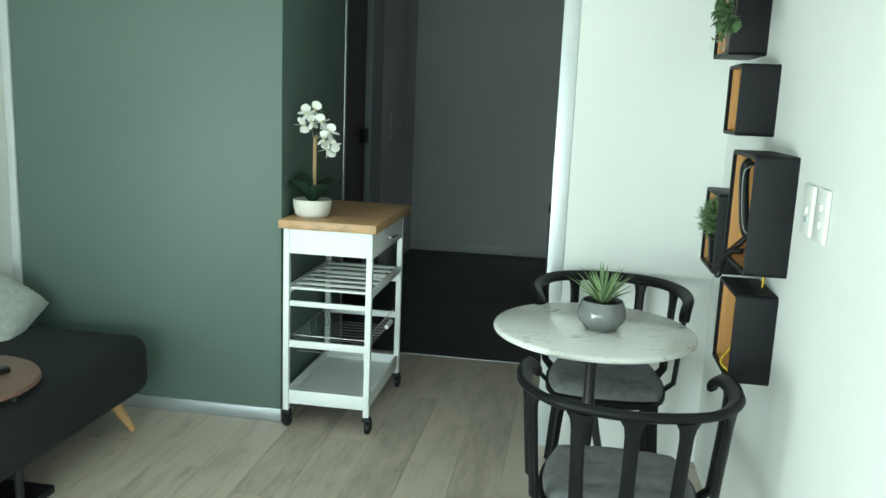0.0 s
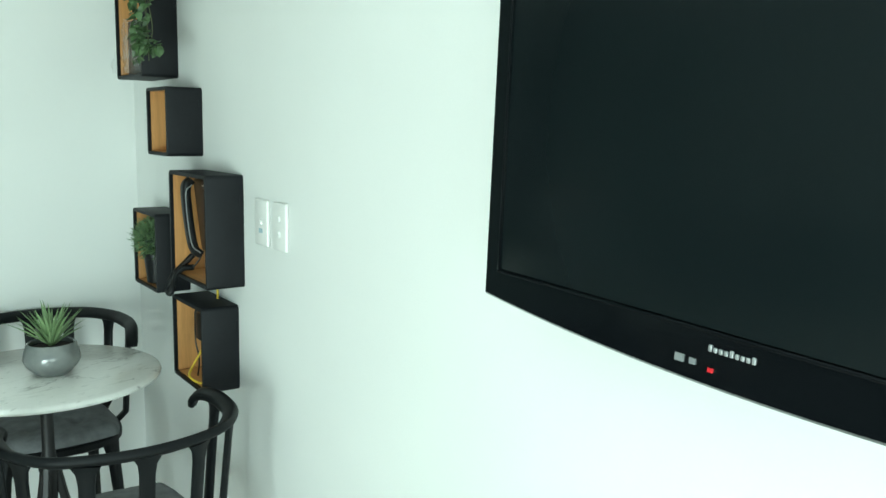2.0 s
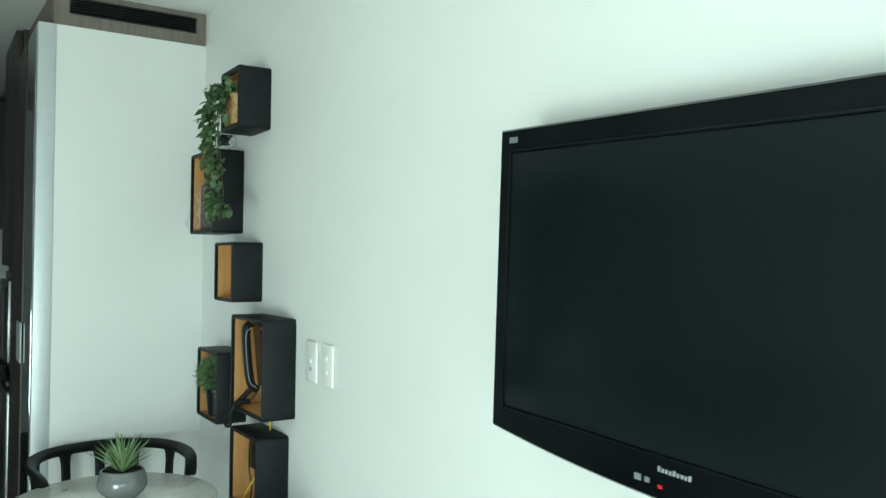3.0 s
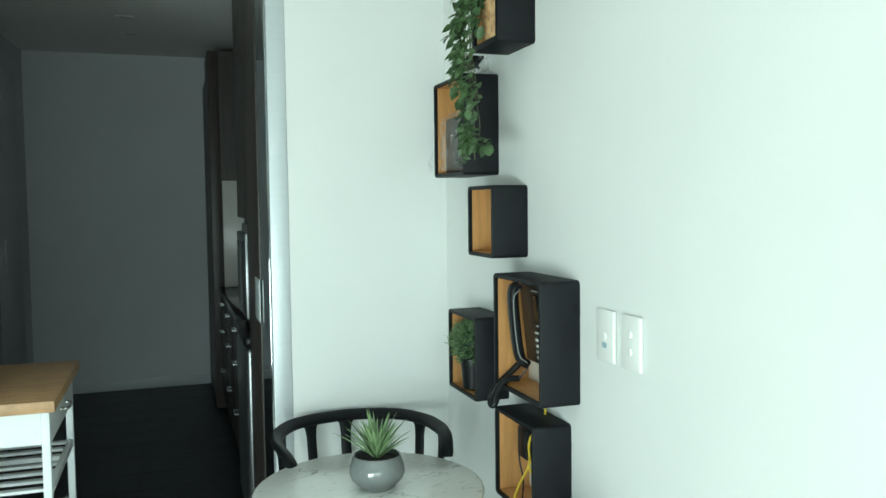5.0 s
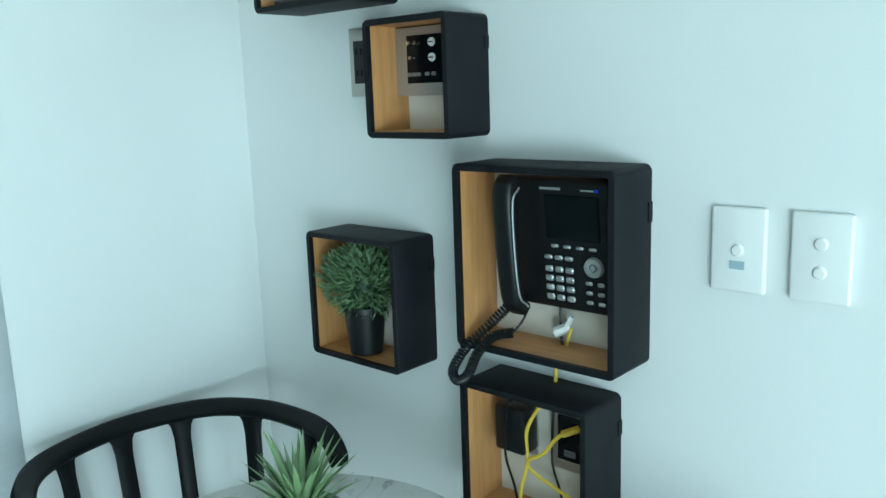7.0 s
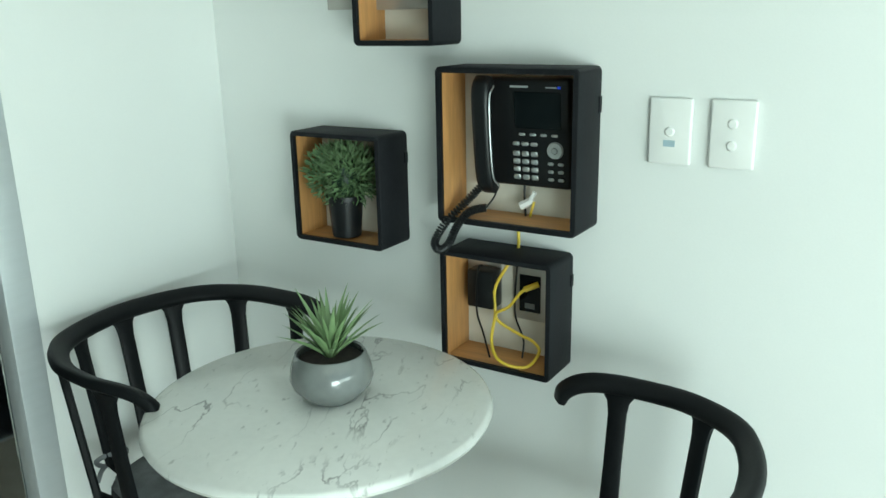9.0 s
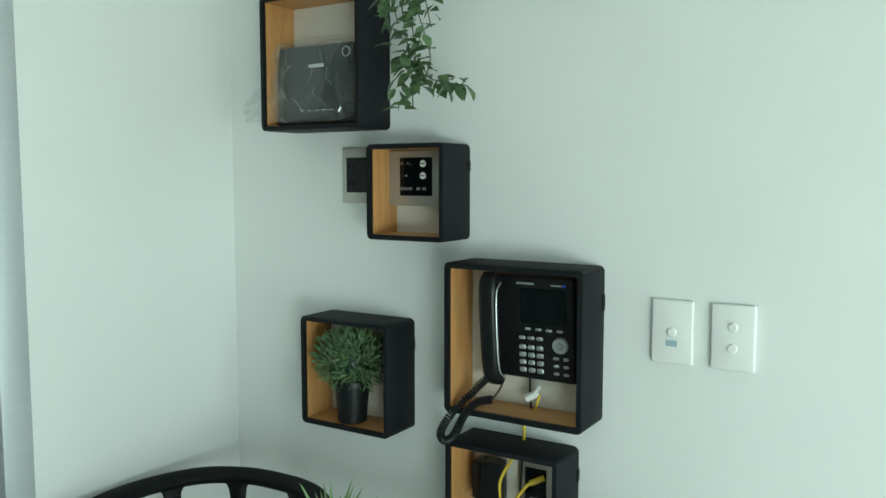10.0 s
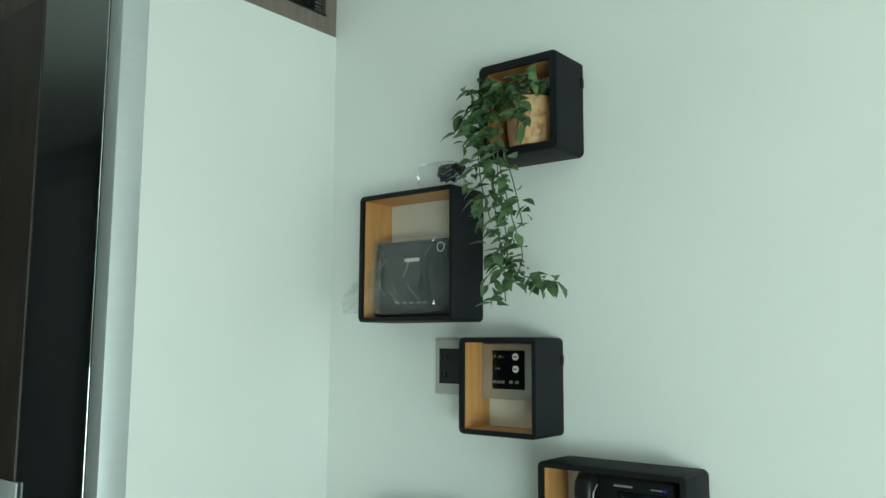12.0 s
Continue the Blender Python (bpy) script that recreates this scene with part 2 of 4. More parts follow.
def tube(bm, pts, radii, sides=8, flat=None):
    """Sweeps a round (or, with flat=(w, h), an oval) section along pts."""
    pts = [Vector(p) for p in pts]
    if not isinstance(radii, (list, tuple)):
        radii = [radii] * len(pts)
    rings, side = [], None
    for i, p in enumerate(pts):
        way = (pts[min(i + 1, len(pts) - 1)] - pts[max(i - 1, 0)]).normalized()
        if side is None:
            side = way.orthogonal().normalized() if abs(way.z) > 0.9 else way.cross(Vector((0, 0, 1))).normalized()
        side = (side - way * side.dot(way)).normalized()
        up = side.cross(way)
        ring = []
        for k in range(sides):
            a = 2 * math.pi * (k + 0.5) / sides
            c, s = math.cos(a), math.sin(a)
            if flat:
                c, s = math.copysign(abs(c) ** 0.6, c) * flat[0], math.copysign(abs(s) ** 0.6, s) * flat[1]
            ring.append(bm.verts.new(p + (side * c + up * s) * radii[i]))
        rings.append(ring)
    for a, b in zip(rings, rings[1:]):
        for k in range(sides):
            bm.faces.new((a[k], a[(k + 1) % sides], b[(k + 1) % sides], b[k]))
    bm.faces.new(rings[0][::-1]), bm.faces.new(rings[-1])
    return bm


def T(pts, radii, sides=8, flat=None):
    return tube(bmesh.new(), pts, radii, sides, flat)


def lathe(bm, profile, n=32, at=(0, 0, 0)):
    """Turns a profile of (radius, height) about the z axis."""
    rings = []
    for r, z in profile:
        if r < 1e-5:
            rings.append([bm.verts.new((at[0], at[1], at[2] + z))])
        else:
            rings.append([bm.verts.new((at[0] + r * math.cos(2 * math.pi * k / n), at[1] + r * math.sin(2 * math.pi * k / n), at[2] + z)) for k in range(n)])
    for a, b in zip(rings, rings[1:]):
        for k in range(n):
            q = [a[k % len(a)], a[(k + 1) % len(a)], b[(k + 1) % len(b)], b[k % len(b)]]
            q = list(dict.fromkeys(q))
            if len(q) > 2:
                bm.faces.new(q)
    return bm


def L(profile, n=32, at=(0, 0, 0)):
    return lathe(bmesh.new(), profile, n, at)


def smooth_path(pts, n=8):
    """Catmull-Rom through pts."""
    p = [Vector(v) for v in pts]
    p = [2 * p[0] - p[1]] + p + [2 * p[-1] - p[-2]]
    out = []
    for i in range(1, len(p) - 2):
        for k in range(n):
            t = k / n
            out.append(0.5 * (2 * p[i] + (p[i + 1] - p[i - 1]) * t + (2 * p[i - 1] - 5 * p[i] + 4 * p[i + 1] - p[i + 2]) * t * t + (3 * p[i] - p[i - 1] - 3 * p[i + 1] + p[i + 2]) * t ** 3))
    return out + [p[-2]]


def part(name, bm, material, parent, label="", smooth=True):
    """Links a bmesh as one mesh object under a thing or under a part."""
    bmesh.ops.recalc_face_normals(bm, faces=bm.faces[:])
    for f in bm.faces:
        f.smooth = smooth and f.material_index == 0
        f.material_index = 0
    me = bpy.data.meshes.new(name)
    bm.to_mesh(me)
    bm.free()
    me.materials.append(material)
    if smooth:
        me.set_sharp_from_angle(angle=radians(40))
    ob = new(name, me)
    if parent:
        ob.parent = parent
    if label:
        ob["label"] = label
    return ob


def thing(name, m, label, category, group="", kind=""):
    ob = new(name)
    ob.empty_display_size = 0.1
    ob.matrix_world = m
    return tagged(ob, label, category, group, kind)


def solid(name, bm, material, label, category, kind="structure"):
    return tagged(part(name, bm, material, None), label, category, "", kind)


# ---- the shell of the place ----
BACK, LEFT, END = -5.2, -3.05, 4.32
KX = -0.656
solid("wall_east", B(0, 0.14, BACK - 0.14, 0.03, -0.05, CEIL), WHITE, "smooth white painted plaster wall beside the table", "wall")
solid("wall_kitchen_end", B(-0.590, 0.004, 0.0, 0.029, 0, 2.440), WHITE, "white painted end wall closing off the kitchen cabinets", "wall")
solid("wall_kitchen_side", B(-0.02, 0.14, 0.03, END + 0.14, -0.05, HALL_CEIL), GREY_WALL, "plain grey wall behind the kitchen cabinets", "wall")
solid("wall_hall_end", B(-2.2, -0.02, END, END + 0.14, -0.05, HALL_CEIL), GREY_WALL, "mid grey painted wall at the hall's end", "wall")
solid("trim_end_strip", B(KX, -0.5905, -0.004, 0.05, 0, 2.440, bevel=0.003), EDGE_STRIP, "pale grey vertical edging strip on the kitchen end wall", "trim")
solid("baseboard_hall_end", B(-2.07, -0.72, END - 0.014, END - 0.001, 0.0, 0.085, bevel=0.003), PALE_TRIM, "pale grey baseboard along the hall's end wall", "baseboard")
HALL = 0.03
solid("ceiling", B(LEFT - 0.2, 0.14, BACK - 0.14, HALL, CEIL, HALL_CEIL + 0.12), CEILING, "flat white painted ceiling", "ceiling")

bm = B(LEFT - 0.2, 0.14, HALL, END + 0.14, CEIL, HALL_CEIL + 0.12)
for v in bm.verts:
    if v.co.y > 1 and v.co.z < HALL_CEIL:
        v.co.z = HALL_CEIL
solid("ceiling_hall", bm, CEILING, "white painted ceiling rising gently above the kitchen hall", "ceiling")


def wall_with_hole(name, along, fixed, thick, a0, a1, h0, h1, z0, z1, material, label):
    bm = bmesh.new()
    for u0, u1, v0, v1 in ((a0, h0, -0.05, CEIL), (h1, a1, -0.05, CEIL), (h0, h1, -0.05, z0), (h0, h1, z1, CEIL)):
        if along == "x":
            block(bm, u0, u1, fixed, fixed + thick, v0, v1)
        else:
            block(bm, fixed, fixed + thick, u0, u1, v0, v1)
    return solid(name, bm, material, label, "wall")


wall_with_hole("wall_south", "x", BACK - 0.14, 0.14, LEFT - 0.14, 0.0, -2.85, -0.25, 0.05, 2.45, WHITE, "white wall around the wide living room window")
# the west opening is assumed and never in view
wall_with_hole("wall_west", "y", LEFT - 0.14, 0.14, BACK, 0.02, -4.9, -2.7, 0.05, 2.3, WHITE, "white wall behind the sofa with an assumed, unseen window")


def window(name, along, fixed, a0, a1, z0, z1, n):
    w = thing(name, pose(0, 0, 0), "aluminium framed window letting in daylight", "window", kind="structure")

    def bar(u0, u1, v0, v1, nm):
        bm = B(u0, u1, fixed, fixed + 0.05, v0, v1, bevel=0.004) if along == "x" else B(fixed, fixed + 0.05, u0, u1, v0, v1, bevel=0.004)
        part(nm, bm, ALU, w)
    bar(a0, a1, z0, z0 + 0.05, "window_sill")
    bar(a0, a1, z1 - 0.05, z1, "window_frame")
    for k in range(n + 1):
        u = a0 + (a1 - a0 - 0.05) * k / n
        bar(u, u + 0.05, z0 + 0.05, z1 - 0.05, "window_frame")


window("window_1", "x", BACK - 0.12, -2.85, -0.25, 0.05, 2.45, 3)
# unseen west window, added to go with the side fill lamp
window("assumed_window_2", "y", LEFT - 0.12, -4.9, -2.7, 0.05, 2.3, 2)
solid("ground", B(-400, 400, -400, 400, -9.2, -9.0), mat("distant_ground", (0.16, 0.17, 0.14), 0.9, size=0.05), "distant pale ground outside the windows", "ground")

# frosted glass bathroom box
GX, GY, GD = -1.783, -0.035, 0.885
g = thing("wall_frosted_glass", pose(0, 0, 0), "floor-to-ceiling frosted green glass partition with aluminium rails", "partition", kind="structure")
part("glass_panel", B(LEFT + 0.04, GX, GY, GY + 0.012, 0.062, CEIL - 0.03, bevel=0.002), GREEN_GLASS, g)
part("glass_panel", B(GX - 0.012, GX, GY + 0.0125, GD, 0.062, CEIL + 0.045, bevel=0.002), GREEN_GLASS, g)
part("bottom_rail", B(LEFT + 0.001, GX + 0.004, GY - 0.006, GY + 0.03, 0.0, 0.0615, bevel=0.003), ALU, g)
part("bottom_rail", B(GX - 0.03, GX + 0.004, GY + 0.0305, GD, 0.0, 0.0615, bevel=0.003), ALU, g)
part("top_rail", B(LEFT + 0.04, GX + 0.004, GY - 0.006, GY + 0.03, CEIL - 0.03, CEIL - 0.001, bevel=0.003), ALU, g)
part("edge_post", B(LEFT + 0.001, LEFT + 0.039, GY - 0.01, GY + 0.03, 0.062, CEIL - 0.001, bevel=0.004), PALE_TRIM, g)
part("edge_post", B(GX - 0.02, GX + 0.006, GD, GD + 0.03, 0.0, CEIL + 0.045, bevel=0.004), ALU, g)
solid("wall_bathroom_inner", B(LEFT, GX - 0.06, GY + 0.10, GD - 0.02, 0, CEIL + 0.06), GREY_WALL, "plain wall closing the room behind the frosted glass", "wall")

# hall, left side: dark doorway, steel jambs and a grey door
HX = -2.08
solid("wall_hall_west", B(HX - 0.14, HX, GD + 0.03, END, -0.05, HALL_CEIL), GREY_WALL, "grey painted wall along the hall", "wall")
door = thing("door_1", pose(HX, 0, 0), "dark wood hall door with a pale steel frame", "door", kind="structure")
part("leaf", B(0.002, 0.045, 1.45, 2.30, 0.01, 2.3, bevel=0.003), DARK_OAK, door)
part("jamb", B(0.002, 0.09, 2.305, 2.62, 0.0, HALL_CEIL - 0.001, bevel=0.004), mat("grey_steel_frame", (0.26, 0.29, 0.32), 0.4), door)
part("jamb", B(0.002, 0.06, 0.925, 1.44, 0.0, HALL_CEIL - 0.001, bevel=0.004), DARK_OAK, door)
part("lock", B(0.045, 0.085, 2.16, 2.25, 1.12, 1.22, bevel=0.005), BLACK_PLASTIC, door, "black square door lock")
door2 = thing("door_2", pose(HX, 0, 0), "flat grey hall door with a slim pull plate", "door", kind="structure")
part("leaf", B(0.002, 0.04, 2.75, 3.75, 0.01, 2.5, bevel=0.003), GREY_WALL, door2)
part("pull_plate", B(0.04, 0.052, 3.10, 3.14, 1.10, 1.32, bevel=0.003), PALE_TRIM, door2)

# bulkhead with the air vent above the end wall
bulk = thing("bulkhead", pose(0, 0, 0), "grey-brown oak bulkhead with a black air vent", "bulkhead", kind="structure")
V0, V1, W0, W1 = -0.545, -0.042, 2.490, 2.556
BL, BT = -0.602, CEIL - 0.001
for n, a in (("panel", (BL, -0.001, 0.0, 0.02, 2.441, W0)), ("panel", (BL, -0.001, 0.0, 0.02, W1, BT)), ("panel", (BL, V0, 0.0, 0.02, W0, W1)), ("panel", (V1, -0.001, 0.0, 0.02, W0, W1)), ("side_panel", (BL, BL + 0.018, 0.0205, 0.875, 2.441, BT + 0.045)), ("back_panel", (BL + 0.02, -0.03, 0.06, 0.07, 2.441, BT))):
    part(n, B(*a), BLACK_PLASTIC if n == "back_panel" else VENT_OAK, bulk)
vent = thing("ceiling_vent", pose(0, 0, 0), "black slatted linear air vent in the bulkhead", "air vent")
for k in range(6):
    z = W0 + 0.008 + k * (W1 - W0 - 0.014) / 5
    bm = B(V0 + 0.006, V1 - 0.006, 0.0, 0.016, -0.0015, 0.0015)
    bmesh.ops.transform(bm, matrix=pose(0, 0.006, z, 25), verts=bm.verts)
    part("slat", bm, BLACK_PLASTIC, vent, smooth=False)
part("frame", block(block(B(V0, V1, -0.003, 0.004, W0, W0 + 0.006), V0, V1, -0.003, 0.004, W1 - 0.006, W1), V0, V0 + 0.006, -0.003, 0.004, W0 + 0.006, W1 - 0.006), BLACK_PLASTIC, vent)
for y, z in ((0.565, 2.606), (2.52, 2.702), (3.18, 2.734)):
    dl = thing("recessed_downlight", pose(-1.22, y, z, 2.8), "small square white recessed downlight, switched off", "downlight", "hall downlights")
    part("frame", B(-0.055, 0.055, -0.055, 0.055, -0.006, -0.001, bevel=0.002), WHITE_PLASTIC, dl)
    part("lens", L([(0, -0.008), (0.036, -0.008), (0.04, -0.0065)], 24), SILVER, dl)

# ---- kitchen run ----


def handle(parent, x, y, z):
    part("handle", block(block(B(x - 0.03, x - 0.022, y - 0.05, y + 0.05, z - 0.006, z + 0.006, bevel=0.002), x - 0.022, x, y - 0.05, y - 0.042, z - 0.004, z + 0.004), x - 0.022, x, y + 0.042, y + 0.05, z - 0.004, z + 0.004), STEEL, parent, "brushed steel bar handle")


fr = thing("tall_cabinet", pose(0, 0, 0), "tall cabinet with a grey tinted mirror front", "cabinet")
part("body", B(KX + 0.03, -0.03, 0.06, 0.368, 0.0, 2.44), DARK_OAK, fr)
part("door", B(KX - 0.001, KX + 0.025, 0.055, 0.366, 0.02, 2.438, bevel=0.002), TINTED_MIRROR, fr, "grey tinted mirror door", smooth=False)
pc = thing("tall_cabinet", pose(0, 0, 0), "tall dark oak cabinet with a pale pull plate", "cabinet")
part("body", B(KX + 0.03, -0.03, 0.372, 0.878, 0.0, 2.44), DARK_OAK, pc)
pd = part("door", B(KX - 0.004, KX + 0.025, 0.370, 0.876, 0.02, 2.438, bevel=0.002), DARK_OAK, pc)
part("pull_plate", B(KX - 0.0095, KX - 0.0045, 0.345, 0.525, 1.065, 1.235, bevel=0.002), PALE_TRIM, pd, "pale aluminium pull plate")
tu = thing("tall_cabinet", pose(0, 0, 0), "dark oak appliance cabinet with microwave niche", "cabinet")
part("body", B(KX + 0.03, -0.03, 0.882, 1.45, 0.0, 0.95), DARK_OAK, tu)
part("upper_body", B(KX + 0.03, -0.03, 0.882, 1.45, 1.46, 2.62), DARK_OAK, tu)
part("side", B(KX + 0.03, -0.03, 0.882, 0.91, 0.951, 1.459), DARK_OAK, tu)
part("side", B(KX + 0.03, -0.03, 1.43, 1.45, 0.951, 1.459), DARK_OAK, tu)
part("door", B(KX - 0.003, KX + 0.025, 0.884, 1.448, 1.47, 2.61, bevel=0.002), DARK_OAK, tu)
mw = thing("microwave", pose(0, 0, 0), "built-in stainless steel microwave with dark glass door", "microwave")
part("body", B(KX + 0.015, -0.10, 0.915, 1.425, 0.955, 1.44, bevel=0.004), STEEL, mw)
md = part("door", B(KX - 0.012, KX + 0.0145, 0.93, 1.41, 1.00, 1.40, bevel=0.006), STEEL, mw)
part("glass", B(KX - 0.015, KX - 0.0125, 1.00, 1.37, 1.04, 1.36, bevel=0.001), BLACK_GLASS, md, "dark glass window")
part("control_strip", B(KX - 0.016, KX - 0.0125, 0.94, 0.985, 1.03, 1.37, bevel=0.001), BLACK_PLASTIC, md, "black control strip with keys")
ov = thing("bar_fridge", pose(0, 0, 0), "small stainless bar fridge with rounded door edge", "fridge")
part("door", B(KX - 0.026, KX + 0.028, 0.885, 1.445, 0.04, 0.875, bevel=0.026, seg=4), STEEL, ov, "rounded stainless steel door")
part("top_cap", B(KX - 0.030, KX + 0.028, 0.882, 1.447, 0.876, 0.93, bevel=0.02, seg=3), BLACK_PLASTIC, ov, "glossy black top cap")
for y0, y1 in ((1.454, 2.06), (2.064, 2.68), (2.684, 3.30)):
    bc = thing("base_cabinet", pose(0, 0, 0), "dark oak base cabinet with drawers and steel handles", "cabinet", "kitchen base cabinets")
    part("body", B(KX + 0.025, -0.03, y0, y1, 0.10, 0.89), DARK_OAK, bc)
    part("plinth", B(KX + 0.07, -0.05, y0, y1, 0.0, 0.10), BLACK_PLASTIC, bc)
    for z0, z1 in ((0.70, 0.885), (0.42, 0.695), (0.11, 0.415)):
        d = part("drawer_front", B(KX, KX + 0.0245, y0 + 0.003, y1 - 0.003, z0, z1, bevel=0.002), DARK_OAK, bc)
        handle(d, KX, (y0 + y1) / 2, z1 - 0.05)
    wc = thing("wall_cabinet", pose(0, 0, 0), "dark oak wall cabinet above the bench", "cabinet", "kitchen wall cabinets")
    part("body", B(-0.36, -0.03, y0, y1, 1.72, 2.62), DARK_OAK, wc)
    part("door", B(-0.38, -0.361, y0 + 0.002, y1 - 0.002, 1.72, 2.61, bevel=0.002), DARK_OAK, wc)
tagged(part("worktop", B(KX - 0.01, -0.025, 1.452, 3.28, 0.891, 0.925, bevel=0.003), BLACK_GLASS, None), "thin dark stone kitchen worktop", "worktop")
solid("trim_splashback", B(-0.045, -0.021, 1.452, 3.28, 0.926, 1.719), SPLASH, "pale glossy splashback above the bench", "splashback")
solid("trim_splashback_return", B(KX + 0.03, -0.046, 3.283, 3.3025, 0.926, 1.715, bevel=0.001), SPLASH, "pale splashback returning on the pantry side", "splashback")
tc_ = thing("pantry_cabinet", pose(0, 0, 0), "tall dark oak pantry cabinet against the end wall", "cabinet")
part("body", B(KX + 0.025, -0.03, 3.304, END - 0.004, 0.08, 2.66), DARK_OAK, tc_)
part("plinth", B(KX + 0.06, -0.03, 3.304, END - 0.004, 0.0, 0.08), BLACK_PLASTIC, tc_)
part("door", B(KX - 0.05, KX + 0.0245, 3.306, 3.80, 0.02, 2.66, bevel=0.002), DARK_OAK, tc_)
part("door", B(KX - 0.05, KX + 0.0245, 3.805, END - 0.006, 0.02, 2.52, bevel=0.002), DARK_OAK, tc_)

# ---- wall boxes ----
def wall_box(y0, y1, z0, z1, d, label, wall=0.011, back=CREAM):
    """An open wooden box on the east wall: black outside and rim, pine lining."""
    w = thing("wall_box", pose(0, (y0 + y1) / 2, z0), label, "wall shelf", "black boxes on the wall")
    h, hw = z1 - z0, (y0 - y1) / 2
    bm = bmesh.new()
    n, r = 5, 0.012
    outer = []
    for cy, cz, a in ((hw - r, h - r, 0), (-hw + r, h - r, 90), (-hw + r, r, 180), (hw - r, r, 270)):
        for k in range(n + 1):
            t = radians(a + 90 * k / n)
            outer.append((cy + r * math.cos(t), cz + r * math.sin(t)))
    inner = []
    for (cy, cz), cnt in zip(((hw - wall, h - wall), (-hw + wall, h - wall), (-hw + wall, wall), (hw - wall, wall)), (n + 1,) * 4):
        inner += [(cy, cz)] * cnt

    def ring(prof, x):
        return [bm.verts.new((x, p[0], p[1])) for p in prof]
    o0, o1, o2 = ring(outer, 0), ring(outer, -d + 0.003), ring([(p[0] * 0.987, h / 2 + (p[1] - h / 2) * 0.987) for p in outer], -d)
    i2 = ring([(p[0] - math.copysign(0.0043, p[0]), p[1] + (0.0043 if p[1] < h / 2 else -0.0043)) for p in inner], -d)
    i1, i0 = ring([(p[0] - math.copysign(0.0043, p[0]), p[1] + (0.0043 if p[1] < h / 2 else -0.0043)) for p in inner], -d + 0.0030), ring(inner, 0)
    for a, b in ((o0, o1), (o1, o2), (o2, i2), (i2, i1), (i1, i0), (i0, o0)):
        m = len(a)
        for k in range(m):
            bm.faces.new((a[k], a[(k + 1) % m], b[(k + 1) % m], b[k]))
    bmesh.ops.remove_doubles(bm, verts=bm.verts, dist=1e-5)
    part("frame", bm, BLACK_PAINT, w)
    e, f = wall, 0.004
    part("lining", B(-d + 0.0034, -0.0065, hw - e - f, hw - e, e + f, h - e - f), PINE, w, "golden pine lining board", smooth=False)
    part("lining", B(-d + 0.0034, -0.0065, -hw + e, -hw + e + f, e + f, h - e - f), PINE, w, "golden pine lining board", smooth=False)
    part("lining", B(-d + 0.0034, -0.0065, -hw + e, hw - e, e, e + f), PINE_FLAT, w, "golden pine lining board", smooth=False)
    part("lining", B(-d + 0.0034, -0.0065, -hw + e, hw - e, h - e - f, h - e), PINE_FLAT, w, "golden pine lining board", smooth=False)
    part("back", B(-0.006, -0.002, -hw + e, hw - e, e, h - e), back, w, smooth=False)
    part("hanger", B(-0.012, -0.001, -hw - 0.0025, -hw + 0.001, h * 0.72, h * 0.82), BLACK_PAINT, w)
    return w


BOXES = {
    "basket": (-0.592, -0.797, 1.975, 2.192, 0.114, 0.014),
    "modem": (-0.222, -0.522, 1.616, 1.932, 0.117, 0.0072),
    "sockets": (-0.534, -0.738, 1.367, 1.579, 0.111, 0.0072),
    "phone": (-0.738, -1.055, 1.003, 1.327, 0.111, 0.008),
    "bush": (-0.331, -0.589, 0.913, 1.175, 0.110, 0.0072),
    "charger": (-0.741, -1.005, 0.684, 0.941, 0.111, 0.0072),
}
BOX_LABELS = {
    "basket": "small black wooden wall box holding a trailing plant",
    "modem": "black pine-lined wall box holding a bagged modem",
    "sockets": "small black pine-lined wall box framing a socket plate",
    "phone": "large black pine-lined wall box housing a desk phone",
    "bush": "black pine-lined wall box holding a potted bush",
    "charger": "black pine-lined wall box hiding chargers and cables",
}
for key, (y0, y1, z0, z1, d, wl) in BOXES.items():
    wall_box(y0, y1, z0, z1, d, BOX_LABELS[key], wl)


def plate(name, y, z, label, category, x=-0.001):
    """A flat wall plate centred at (y, z)."""
    return thing(name, pose(x, y, z), label, category)


for yc, rockers, label in ((-1.197, (0.0,), "white wall plate with a single light switch"), (-1.311, (0.02, -0.02), "white wall plate with two rocker light switches")):
    sw = plate("light_switch", yc, 1.207, label, "light switch")
    part("plate", B(-0.010, 0, -0.0405, 0.0405, -0.0625, 0.0625, bevel=0.004, seg=3), WHITE_PLASTIC, sw)
    for r in rockers:
        part("rocker", L([(0.0, 0.004), (0.007, 0.0035), (0.009, 0.0015), (0.0095, 0)], 20), WHITE_PLASTIC, sw).matrix_basis = Matrix.Translation((-0.010, 0, r)) @ pose(0, 0, 0, 0, -90, 0)
    if len(rockers) == 1:
        part("label_window", B(-0.011, -0.0095, -0.011, 0.011, -0.028, -0.016), mat("pale_blue_label", (0.35, 0.45, 0.5), 0.4), sw, "small printed label below the switch")

# socket plates near and inside the small box
sp = plate("socket_plate", -0.432, 1.511, "metal framed double power outlet partly behind the box", "power outlet")
part("plate", B(-0.005, 0, -0.05, 0.05, -0.067, 0.067, bevel=0.001), SOCKET_GREY, sp)
part("insert", B(-0.007, -0.0045, -0.036, 0.036, -0.042, 0.042), BLACK_PLASTIC, sp)
for dz in (0.021, -0.021):
    part("socket", block(B(-0.0085, -0.0068, 0.012, 0.015, dz - 0.006, dz + 0.006), -0.0085, -0.0068, 0.026, 0.029, dz - 0.006, dz + 0.006), GLOSS_BLACK, sp)
av = plate("av_plate", -0.612, 1.507, "metal wall plate with black audio and aerial sockets", "wall plate", x=-0.032)
